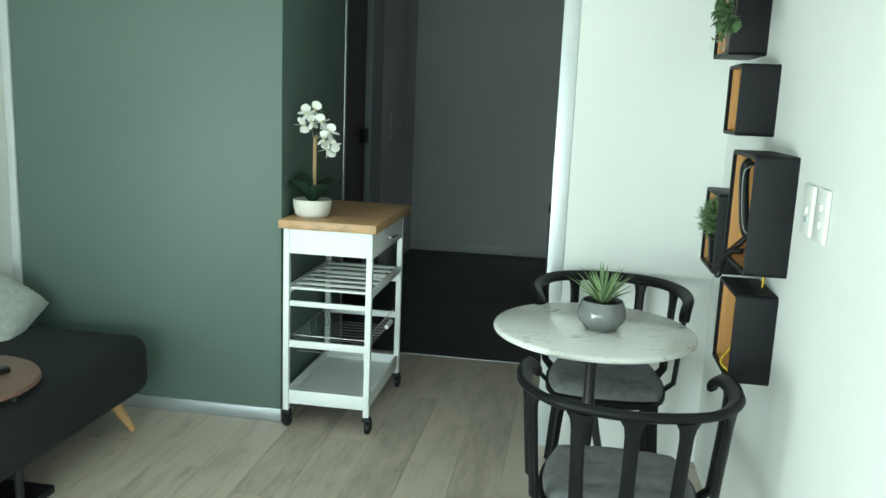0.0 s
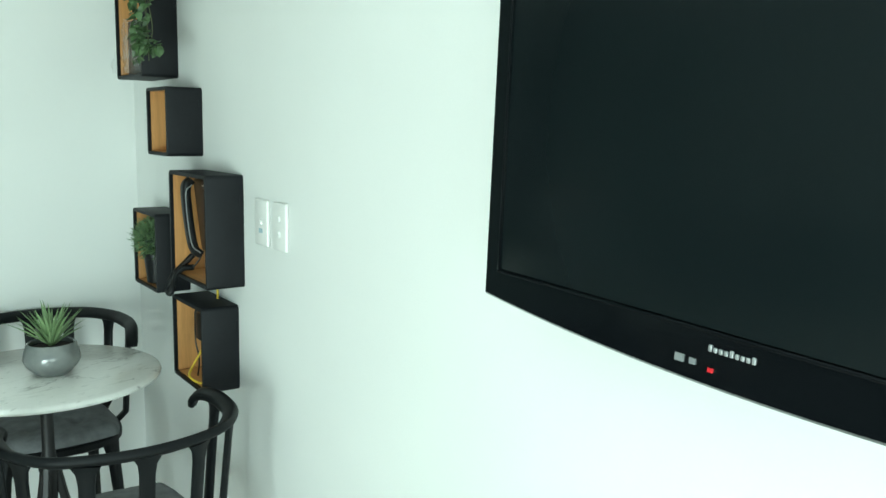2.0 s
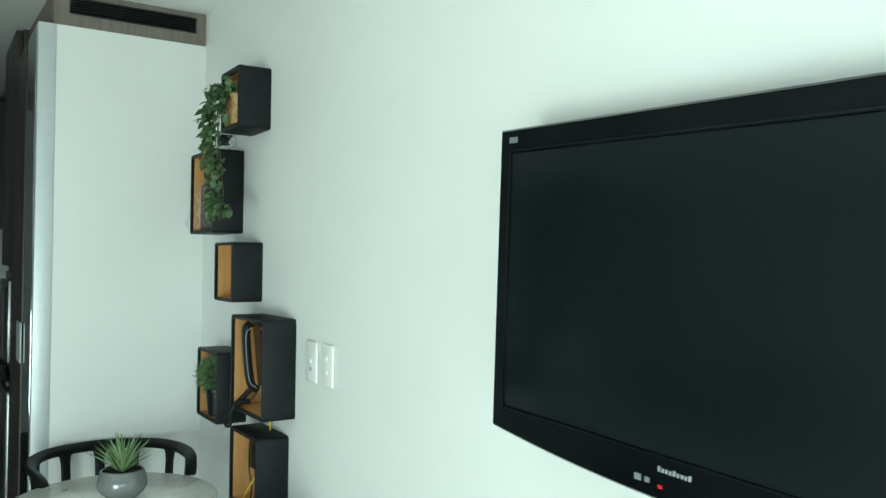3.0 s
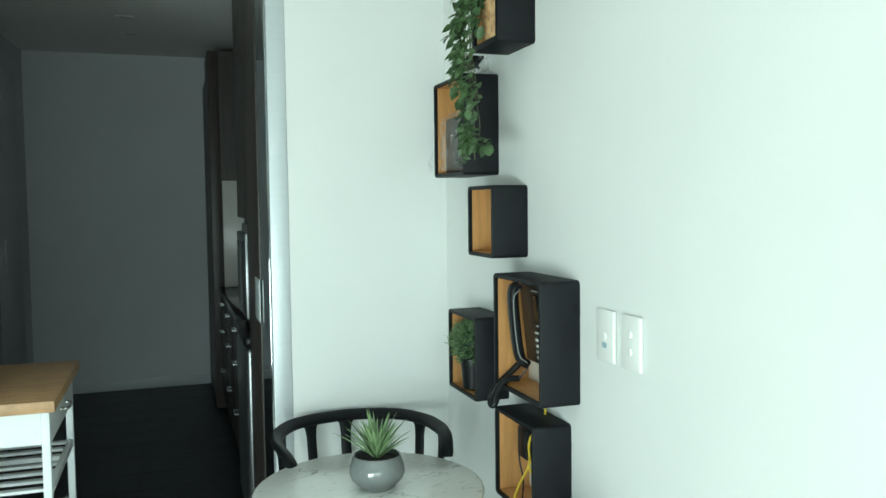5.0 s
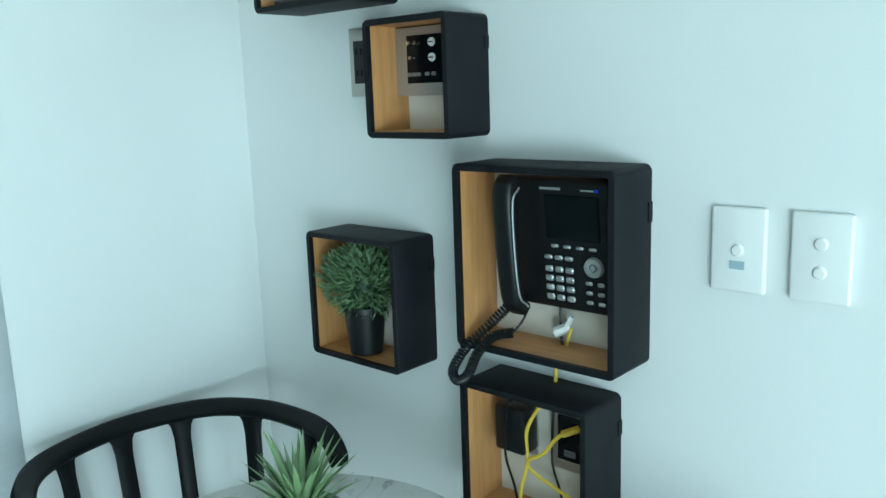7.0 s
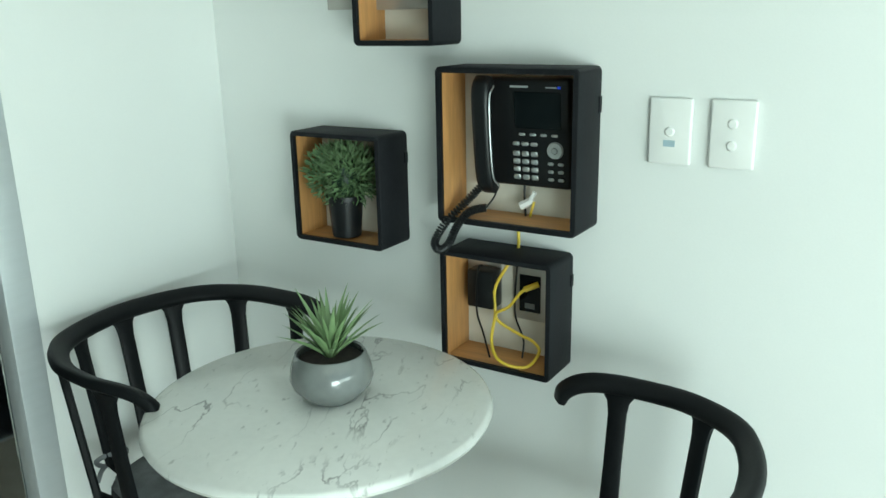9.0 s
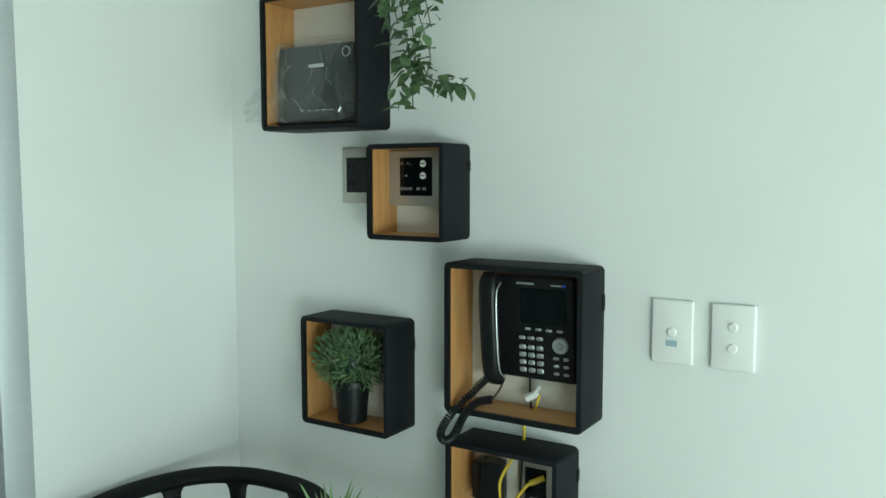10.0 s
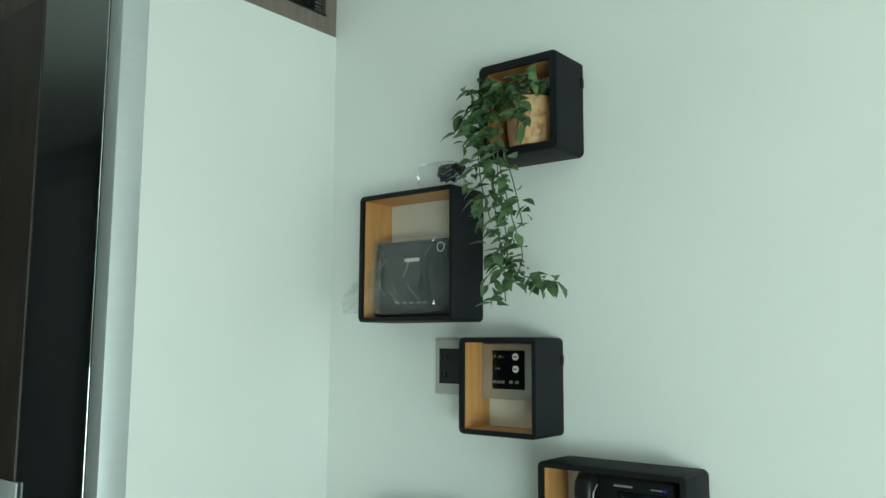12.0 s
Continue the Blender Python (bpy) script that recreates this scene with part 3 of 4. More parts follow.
part("plate", B(-0.006, 0.024, -0.075, 0.0665, -0.066, 0.058, bevel=0.001), SOCKET_GREY, av)
part("insert", B(-0.008, -0.0055, -0.051, 0.035, -0.043, 0.043), GLOSS_BLACK, av)
knob = [(0.0, 0.010), (0.0028, 0.010), (0.0042, 0.008), (0.0046, 0.0)]
for dy, dz in ((0.025, 0.029), (0.010, 0.029), (0.020, 0.003)):
    part("connector", L(knob, 12), CHROME, av).matrix_basis = Matrix.Translation((-0.008, dy, dz)) @ pose(0, 0, 0, 0, -90, 0)
for dy in (0.027, 0.016, 0.005, -0.017, -0.033):
    part("connector", L([(0.0018, 0.001), (0.0018, 0.006), (0.0034, 0.006), (0.0038, 0.0)], 12), SOCKET_GREY, av).matrix_basis = Matrix.Translation((-0.008, dy, -0.027)) @ pose(0, 0, 0, 0, -90, 0)
for dz in (0.029, 0.002):
    jack = part("connector", L([(0, 0.003), (0.0072, 0.003), (0.0080, 0)], 18), WHITE_PLASTIC, av, "round white socket")
    jack.matrix_basis = Matrix.Translation((-0.008, -0.028, dz)) @ pose(0, 0, 0, 0, -90, 0)
    part("slot", B(-0.0125, -0.0112, -0.033, -0.023, dz - 0.0012, dz + 0.0012), BLACK_PLASTIC, av)

# ---- desk phone hung in its box ----
ph = thing("desk_phone", pose(-0.0065, -0.904, 1.196), "black office desk phone with screen and silver keys", "phone")
tilt = pose(0, 0, 0, 0, -6, 0)


def on_phone(name, bm, m, label="", parent=None):
    bmesh.ops.transform(bm, matrix=tilt, verts=bm.verts)
    return part(name, bm, m, parent or ph, label)


FX = -0.042
body = on_phone("body", B(FX, -0.012, -0.108, 0.100, -0.112, 0.112, bevel=0.008, seg=3), BLACK_PLASTIC)
on_phone("stand", B(-0.03, 0.012, -0.06, 0.06, -0.02, 0.09, bevel=0.004), BLACK_PLASTIC)
on_phone("screen", B(FX - 0.003, FX + 0.002, -0.090, 0.012, 0.012, 0.086, bevel=0.003), SCREEN, "dark glass display")
on_phone("handset", tube(bmesh.new(), smooth_path([(FX - 0.016, 0.068, 0.112), (FX - 0.034, 0.068, 0.09), (FX - 0.038, 0.068, 0.0), (FX - 0.034, 0.068, -0.09), (FX - 0.016, 0.068, -0.116)], 6), 1, 12, (0.020, 0.013)), BLACK_PLASTIC, "black curved handset")
on_phone("trim", T(smooth_path([(FX - 0.022, 0.045, 0.10), (FX - 0.044, 0.045, 0.07), (FX - 0.046, 0.045, -0.07), (FX - 0.022, 0.045, -0.108)], 6), 0.0018, 6), SILVER, "thin silver edge line")


def key(y, z, w, h):
    on_phone("key", B(FX - 0.005, FX, y - w / 2, y + w / 2, z - h / 2, z + h / 2, bevel=0.0022, seg=1), SILVER, parent=ph)


for k in range(4):
    key(-0.004 - k * 0.024, 0.000, 0.015, 0.006)
for r in range(5):
    for c in range(3):
        key(0.010 - c * 0.020, -0.020 - r * 0.0165 - (0.004 if r else 0), 0.016, 0.008 if r == 0 else 0.0105)
for r in range(3):
    for c in range(2):
        key(-0.066 - c * 0.022, -0.058 - r * 0.0165, 0.013, 0.007)
on_phone("nav_ring", merge(bm_ := bmesh.new(), L([(0.007, 0.0), (0.007, 0.005), (0.010, 0.006), (0.016, 0.006), (0.0175, 0.0)], 28), Matrix.Translation((FX, -0.076, -0.030)) @ pose(0, 0, 0, 0, -90, 0)) or bm_, SILVER, "round silver navigation key")
on_phone("nav_key", merge(bm_ := bmesh.new(), L([(0, 0.006), (0.005, 0.006), (0.0058, 0.0)], 20), Matrix.Translation((FX, -0.076, -0.030)) @ pose(0, 0, 0, 0, -90, 0)) or bm_, SILVER)
on_phone("lettering_bar", B(FX - 0.001, FX + 0.001, -0.020, 0.020, 0.094, 0.098), SILVER, "small unreadable printed maker line")
on_phone("lettering_bar", B(FX - 0.001, FX + 0.001, -0.082, -0.058, 0.094, 0.0965), SILVER)
on_phone("indicator", B(FX - 0.0015, FX + 0.001, -0.090, -0.084, 0.093, 0.098), BLUE_LED, "small blue indicator light")
# coiled cord hanging out over the rim
spine = smooth_path([(-0.060, -0.822, 1.082), (-0.082, -0.792, 1.045), (-0.110, -0.760, 1.004), (-0.122, -0.738, 0.962), (-0.122, -0.748, 0.944), (-0.120, -0.770, 0.958), (-0.116, -0.790, 1.000), (-0.100, -0.812, 1.030), (-0.075, -0.838, 1.036)], 12)
coil = []
for i in range(len(spine) - 1):
    for k in range(6):
        p = spine[i].lerp(spine[i + 1], k / 6)
        w = (spine[i + 1] - spine[i]).normalized()
        u = w.cross(Vector((0.3, 0.2, 1))).normalized()
        a = (i * 6 + k) * 2 * math.pi / 9
        coil.append(p + 0.0074 * (u * math.cos(a) + w.cross(u) * math.sin(a)))
cord = thing("phone_cord", pose(0, 0, 0), "black coiled handset cord looping below the phone", "cord")
part("coil", T(coil, 0.0025, 5), BLACK_PLASTIC, cord)
part("lead", T(smooth_path([(-0.075, -0.838, 1.036), (-0.06, -0.85, 1.06), (-0.048, -0.852, 1.085)]), 0.0022, 6), BLACK_PLASTIC, cord)
pl = thing("network_plug", pose(0, 0, 0), "white cable joiner dangling under the phone", "cable")
part("joiner", tube(bmesh.new(), [(-0.03, -0.925, 1.052), (-0.04, -0.900, 1.038)], 0.009, 6), WHITE_PLASTIC, pl)
part("joiner", tube(bmesh.new(), [(-0.036, -0.916, 1.045), (-0.034, -0.93, 1.07)], 0.005, 6), WHITE_PLASTIC, pl)
part("black_lead", T(smooth_path([(-0.03, -0.905, 1.09), (-0.03, -0.905, 1.05), (-0.03, -0.908, 1.016)]), 0.0025, 6), BLACK_PLASTIC, pl)
part("yellow_lead", T(smooth_path([(-0.035, -0.93, 1.05), (-0.038, -0.925, 1.03), (-0.03, -0.918, 1.016)]), 0.003, 6), YELLOW, pl)

# ---- charger box contents ----
so = plate("power_outlet", -0.800, 0.845, "beige wall outlet with a black power adapter", "power outlet", x=-0.0065)
part("plate", B(-0.005, 0, -0.04, 0.045, -0.06, 0.058, bevel=0.001), SOCKET_GREY, so)
dp = plate("data_plate", -0.912, 0.838, "metal data wall plate with a yellow cable plugged in", "wall plate", x=-0.0065)
part("plate", B(-0.006, 0, -0.042, 0.042, -0.062, 0.062, bevel=0.001), SOCKET_GREY, dp)
part("insert", B(-0.008, -0.0055, -0.025, 0.025, -0.042, 0.042), GLOSS_BLACK, dp)
part("jack", B(-0.009, -0.0075, -0.012, 0.012, -0.034, -0.022), GREY_RUBBER, dp)
ad = thing("power_adapter", pose(-0.012, -0.815, 0.80), "black plug-in power adapter with cable", "power adapter")
part("body", B(-0.045, 0, -0.028, 0.038, 0.0, 0.088, bevel=0.006), BLACK_PLASTIC, ad)
part("cable", T(smooth_path([(-0.04, 0.0, 0.10), (-0.05, 0.005, 0.09), (-0.05, 0.01, 0.0), (-0.045, -0.005, -0.06), (-0.06, -0.03, -0.11)]), 0.0025, 6), BLACK_PLASTIC, ad)
yc = thing("network_cable", pose(0, 0, 0), "yellow network cable coiled loosely inside the box", "cable")
part("cable", T(smooth_path([(-0.02, -0.885, 1.0), (-0.02, -0.885, 0.935), (-0.04, -0.868, 0.90), (-0.05, -0.845, 0.85), (-0.05, -0.845, 0.79), (-0.085, -0.855, 0.74), (-0.112, -0.890, 0.712), (-0.09, -0.940, 0.700), (-0.055, -0.955, 0.725), (-0.045, -0.935, 0.742), (-0.04, -0.90, 0.75), (-0.05, -0.855, 0.775), (-0.052, -0.850, 0.795), (-0.05, -0.88, 0.815), (-0.04, -0.905, 0.85), (-0.02, -0.928, 0.862)], 7), 0.0036, 8), YELLOW, yc)
part("plug", tube(bmesh.new(), [(-0.034, -0.908, 0.853), (-0.014, -0.932, 0.863)], 0.007, 6), YELLOW, yc)
bc_ = thing("power_cable", pose(0, 0, 0), "thin black cable hanging inside the box", "cable")
part("cable", T(smooth_path([(-0.016, -0.885, 0.998), (-0.016, -0.886, 0.935), (-0.02, -0.882, 0.88), (-0.025, -0.882, 0.79), (-0.04, -0.91, 0.74), (-0.05, -0.912, 0.70)]), 0.0022, 6), BLACK_PLASTIC, bc_)

# ---- modem in its bag ----
mo = thing("modem", pose(-0.062, -0.366, 1.628), "charcoal modem wrapped in a clear plastic bag", "modem")
bm = B(-0.022, 0.022, -0.118, 0.122, 0.002, 0.186, bevel=0.006, seg=3)
for v in bm.verts:
    v.co.y *= 1 - 0.06 * (v.co.z / 0.2)
part("body", bm, mat("charcoal_plastic", (0.014, 0.017, 0.020), 0.4, var=0.1), mo)
part("lettering_bar", B(-0.0235, -0.0215, -0.028, 0.018, 0.134, 0.142), SILVER, mo, "small pale maker's mark")
part("badge", L([(0.010, -0.001), (0.012, 0.0), (0.010, 0.001)], 20), SILVER, mo).matrix_basis = Matrix.Translation((-0.023, -0.094, 0.164)) @ pose(0, 0, 0, 0, -90, 0)
for k in range(5):
    part("indicator", B(-0.0235, -0.0215, -0.052 + k * 0.022, -0.044 + k * 0.022, 0.034, 0.0355), SILVER, mo)


def bag(name, m, sx, sy, sz, label, seed, amount):
    bm = bmesh.new()
    bmesh.ops.create_icosphere(bm, subdivisions=4, radius=1)
    for v in bm.verts:
        p = v.co.copy()
        q = Vector([math.copysign(abs(c) ** 0.45, c) for c in p])
        crease = (1 - 2 * abs(noise.noise(p * 2.6 + Vector((seed, 0, 0))))) ** 3 + 0.6 * (1 - 2 * abs(noise.noise(p * 4.7 + Vector((0, seed, 0))))) ** 3
        k = 1 + amount * crease
        v.co = Vector((q.x * sx * (1 + 1.6 * amount * crease), q.y * sy * min(k, 1.07), q.z * sz * min(k, 1.10)))
    b = thing(name, m, label, "plastic bag")
    o = part("film", bm, FILM, b, smooth=False)
    o.visible_shadow = False
    return b


bg = bag("plastic_bag", pose(-0.068, -0.362, 1.732), 0.036, 0.128, 0.094, "crumpled clear plastic bag around the modem", 3, 0.12)
tl = bmesh.new()
vs = [[tl.verts.new((-0.09 - 0.03 * i / 5 + 0.012 * noise.noise((i * 0.9, k * 0.8, 1)), -0.272 + 0.020 * i + 0.008 * noise.noise((i, k, 4)), 1.705 - 0.008 * i + (k - 3) * 0.022 * (1 - 0.12 * i))) for k in range(7)] for i in range(6)]
for i in range(5):
    for k in range(6):
        tl.faces.new((vs[i][k], vs[i][k + 1], vs[i + 1][k + 1], vs[i + 1][k]))
tail = part("tail", tl, FILM_FOLD, bg)
tail.matrix_parent_inverse = bg.matrix_world.inverted()
tail.visible_shadow = False
# thin tubes of denser film stand in for bright glints along the creases
glint_rnd = random.Random(21)
for k in range(14):
    y0, z0 = glint_rnd.uniform(-0.10, 0.11), glint_rnd.uniform(-0.08, 0.05)
    dy, dz = glint_rnd.uniform(-0.035, 0.035), glint_rnd.uniform(0.025, 0.06)
    pts = [(-0.037 - 0.003 * math.sin(3.1 * q / 5), y0 + dy * q / 5 + 0.004 * math.sin(q + k), z0 + dz * q / 5) for q in range(6)]
    glint_ob = part("crease", tube(bmesh.new(), smooth_path(pts, 3), 1, 6, (0.0006 + 0.0006 * (k % 3), 0.0008)), FILM_FOLD, bg)
    glint_ob.visible_shadow = False
cb = bag("cable_bag", pose(-0.062, -0.452, 1.967), 0.034, 0.062, 0.026, "small crumpled bag with a black cable on the box", 9, 0.3)
ck = []
for k in range(60):
    a = k * 0.55
    ck.append((0.016 * math.cos(a) * (1 + 0.3 * math.sin(k * 0.37)), -0.022 + 0.026 * math.sin(a * 0.83), -0.012 + 0.03 * abs(math.sin(k * 0.21))))
part("cable", T(ck, 0.0055, 6), BLACK_PLASTIC, cb, "coiled black cable")

# ---- plants ----
def leaf_mesh(name, length, width, material, bend=0.25, fold=0.15, blunt=False):
    me = bpy.data.meshes.new(name)
    prof = ((0, 0.06), (0.18, 0.62), (0.42, 1.0), (0.7, 0.68), (0.9, 0.22), (1.0, 0.0))
    if blunt:
        prof = ((0, 0.25), (0.2, 0.75), (0.45, 1.0), (0.72, 0.95), (0.9, 0.62), (1.0, 0.2))
    vs, fs = [], []
    for t, w in prof:
        z = -bend * length * t * t
        for s in (-1, 0, 1):
            vs.append((s * w * width / 2, t * length, z + fold * abs(s) * w * width))
    for i in range(len(prof) - 1):
        for k in range(2):
            a = i * 3 + k
            fs.append((a, a + 1, a + 4, a + 3))
    me.from_pydata(vs, [], fs)
    me.materials.append(material)
    me.shade_smooth()
    return me


def place_leaf(name, me, parent, at, way, roll, size=1.0):
    o = new(name, me)
    o.parent = parent
    way = Vector(way).normalized()
    q = way.to_track_quat("Y", "Z")
    o.matrix_basis = Matrix.Translation(at) @ q.to_matrix().to_4x4() @ pose(0, 0, 0, 0, math.degrees(roll), 0) @ Matrix.Diagonal((size, size, size, 1))
    return o


rnd = random.Random(7)
iv = thing("trailing_plant", pose(-0.062, -0.700, 1.9977), "trailing green leafy plant in a brown patterned pot", "plant")
part("pot", L([(0.0, 0.0), (0.048, 0.0), (0.053, 0.03), (0.056, 0.106), (0.053, 0.108), (0.050, 0.094), (0.0, 0.092)], 32), BASKET, iv, "brown burl-patterned cylindrical pot")
ivy = leaf_mesh("ivy_leaf", 0.040, 0.024, LEAF_IVY)
STRANDS = [
    [(0, 0.02, 0.10), (-0.055, 0.05, 0.13), (-0.080, 0.085, 0.05), (-0.075, 0.10, -0.06), (-0.07, 0.085, -0.17)],
    [(0, 0.02, 0.10), (-0.06, 0.04, 0.12), (-0.085, 0.060, 0.02), (-0.085, 0.062, -0.12), (-0.08, 0.055, -0.27), (-0.08, 0.058, -0.345)],
    [(0, 0.0, 0.10), (-0.06, 0.03, 0.12), (-0.085, 0.040, 0.0), (-0.085, 0.025, -0.14), (-0.08, 0.005, -0.24), (-0.08, 0.015, -0.285), (-0.08, -0.03, -0.300), (-0.08, -0.078, -0.310)],
    [(0, 0.03, 0.10), (-0.05, 0.07, 0.14), (-0.07, 0.105, 0.10), (-0.07, 0.12, 0.02)],
    [(0, 0.01, 0.10), (-0.06, 0.035, 0.10), (-0.085, 0.045, -0.05), (-0.085, 0.038, -0.21), (-0.08, 0.045, -0.30)],
    [(0, 0.0, 0.10), (-0.055, 0.0, 0.13), (-0.075, -0.02, 0.07), (-0.075, -0.045, 0.035)],
    [(0, 0.0, 0.10), (-0.06, 0.02, 0.12), (-0.09, 0.03, 0.03), (-0.09, 0.005, -0.09), (-0.085, -0.005, -0.18)],
    [(0, -0.02, 0.10), (-0.03, -0.03, 0.14), (-0.05, -0.055, 0.12)],
]
for st in STRANDS:
    sp_ = smooth_path([(a, b - 0.10 * max(0.0, 0.06 - c), c) for a, b, c in st], 10)
    part("stem", T(sp_, 0.0013, 5), STEM, iv)
    for i in range(5, len(sp_)):
        for _ in range(2 if i % 2 else 1):
            a = rnd.uniform(0, 2 * math.pi)
            way = Vector((-0.55 + 0.5 * math.cos(a), math.sin(a), rnd.uniform(-0.9, 0.25)))
            place_leaf("leaf", ivy, iv, sp_[i] + Vector((rnd.uniform(-0.045, 0.004), rnd.uniform(-0.024, 0.024), rnd.uniform(-0.012, 0.012))), way, rnd.uniform(-0.7, 0.7), rnd.uniform(0.6, 1.12))
for k in range(26):
    a = rnd.uniform(0, 2 * math.pi)
    place_leaf("leaf", ivy, iv, (0.03 * math.cos(a), 0.04 * math.sin(a), 0.10 + rnd.uniform(0, 0.03)), (math.cos(a) - 0.3, math.sin(a), rnd.uniform(0.2, 1.0)), rnd.uniform(-0.6, 0.6), rnd.uniform(0.7, 1.1))

bu = thing("potted_bush", pose(-0.068, -0.455, 0.9285), "round green artificial bush in a black pot", "plant")
part("pot", L([(0, 0), (0.034, 0), (0.042, 0.088), (0.046, 0.089), (0.046, 0.099), (0.042, 0.099), (0.040, 0.086), (0, 0.086)], 28), BLACK_PLASTIC, bu, "small tapered black plastic pot")
bm = bmesh.new()
for k in range(2300):
    d = Vector((rnd.gauss(0, 1), rnd.gauss(0, 1), rnd.gauss(0.15, 1))).normalized()
    r = rnd.uniform(0.45, 1.0)
    c = Vector((d.x * 0.072, d.y * 0.090, 0.148 + d.z * 0.072)) + Vector((0, 0, 0))
    c = Vector((0, 0, 0.148)) + (c - Vector((0, 0, 0.148))) * r
    w = (d + Vector((rnd.uniform(-0.9, 0.9), rnd.uniform(-0.9, 0.9), rnd.uniform(-0.3, 0.9)))).normalized()
    s = w.cross(Vector((rnd.random(), rnd.random(), rnd.random()))).normalized() * 0.0023
    ln = rnd.uniform(0.016, 0.028)
    u = w.cross(s).normalized() * 0.001
    f = [bm.verts.new(c - s * 0.4), bm.verts.new(c + w * ln * 0.5 - s + u), bm.verts.new(c + w * ln), bm.verts.new(c + w * ln * 0.5 + s + u)]
    bm.faces.new(f)
fo = part("foliage", bm, LEAF_BUSH, bu, "dense fine needle-like green leaves")
fo["kind"] = "stuff"
part("core", L([(0, 0.085), (0.02, 0.09), (0.036, 0.12), (0.038, 0.15), (0.026, 0.18), (0, 0.19)], 12), LEAF_ORCHID, bu)

# ---- television ----
tv = thing("television", pose(-0.14, -2.742, 1.2075, 2.0), "wall-mounted black flat television, switched off", "television")
hw, hh = 0.43, 0.538
bm = bmesh.new()
outline = [(hw * (k / 12 - 1), -0.024 * (1 - (k / 12 - 1) ** 2)) for k in range(25)] + [(hw, hh), (-hw, hh)]
rear = [bm.verts.new((0.035, y, z)) for y, z in outline]
rim = [bm.verts.new((0.006, y, z)) for y, z in outline]
face = [bm.verts.new((0.0, y * 0.988, hh / 2 + (z - hh / 2) * 0.984)) for y, z in outline]
for p, q in ((rear, rim), (rim, face)):
    for k in range(len(p)):
        bm.faces.new((p[k], p[(k + 1) % len(p)], q[(k + 1) % len(q)], q[k]))
bm.faces.new(rear), bm.faces.new(face)
part("bezel", bm, GLOSS_BLACK, tv, "gloss black bezel with a deeper lower edge", smooth=False)
part("back_shell", B(0.0355, 0.085, -hw + 0.05, hw - 0.05, 0.05, hh - 0.05, bevel=0.012), BLACK_PLASTIC, tv)
part("screen", B(-0.0035, 0.002, -hw + 0.040, hw - 0.040, 0.046, hh - 0.045, bevel=0.001), SCREEN, tv, "dark satin display panel")
for y in (hw - 0.037, -hw + 0.037):
    part("inner_trim", B(-0.005, 0.001, y - 0.0025, y + 0.0025, 0.043, hh - 0.042, bevel=0.001), GLOSS_BLACK, tv)
for z in (0.0425, hh - 0.0415):
    part("inner_trim", B(-0.005, 0.001, -hw + 0.034, hw - 0.034, z - 0.0025, z + 0.0025, bevel=0.001), GLOSS_BLACK, tv)
for k in range(9):
    part("logo_bar", B(-0.0020, 0.001, 0.026 - k * 0.0068, 0.0306 - k * 0.0068, 0.0195, 0.0275 if k in (0, 4, 8) else 0.0255, bevel=0.0008), SILVER, tv, "small silver maker's mark")
part("sensor", B(-0.002, 0.001, 0.046, 0.054, -0.001, 0.006), SILVER, tv)
part("sensor", B(-0.002, 0.001, 0.062, 0.074, -0.002, 0.007), SILVER, tv)
part("indicator", B(-0.002, 0.001, 0.022, 0.029, -0.004, 0.001), RED_LED, tv, "small red standby light")
for k in range(4):
    part("badge_bar", B(-0.002, 0.001, hw - 0.034 - k * 0.006, hw - 0.031 - k * 0.006, hh - 0.026, hh - 0.016), SILVER, tv)
part("bracket", block(B(0.085, 0.138, -0.14, -0.10, 0.12, 0.42, bevel=0.003), 0.085, 0.138, 0.10, 0.14, 0.12, 0.42, bevel=0.003), BLACK_PLASTIC, tv)

# ---- bistro table ----
TX, TY, TZ, TR = -0.478, -0.702, 0.735, 0.325
tb = thing("bistro_table", pose(TX, TY, 0, 0, 0, 20), "round white marble bistro table on a black iron base", "table")
prof = [(0, TZ - 0.022), (TR - 0.012, TZ - 0.022), (TR - 0.003, TZ - 0.018), (TR, TZ - 0.011), (TR - 0.003, TZ - 0.004), (TR - 0.010, TZ), (0, TZ)]
part("tabletop", L(prof, 72), MARBLE, tb, "round white marble top with grey veins")
part("mounting_plate", L([(0, TZ - 0.032), (0.10, TZ - 0.032), (0.10, TZ - 0.0225), (0, TZ - 0.0225)], 24), IRON, tb)
part("column", L([(0.0, 0.10), (0.030, 0.10), (0.034, 0.14), (0.020, 0.18), (0.017, 0.30), (0.024, 0.42), (0.030, 0.44), (0.024, 0.46), (0.018, 0.50), (0.018, 0.60), (0.026, 0.66), (0.032, 0.68), (0.024, 0.702), (0, 0.702)], 20), IRON, tb)
for k in range(3):
    a = radians(k * 120 + 100)
    c, s = math.cos(a), math.sin(a)
    part("leg", tube(bmesh.new(), smooth_path([(0.015 * c, 0.015 * s, 0.46), (0.05 * c, 0.05 * s, 0.30), (0.12 * c, 0.12 * s, 0.12), (0.24 * c, 0.24 * s, 0.035), (0.27 * c, 0.27 * s, 0.012)], 6), 1, 8, (0.012, 0.012)), IRON, tb)

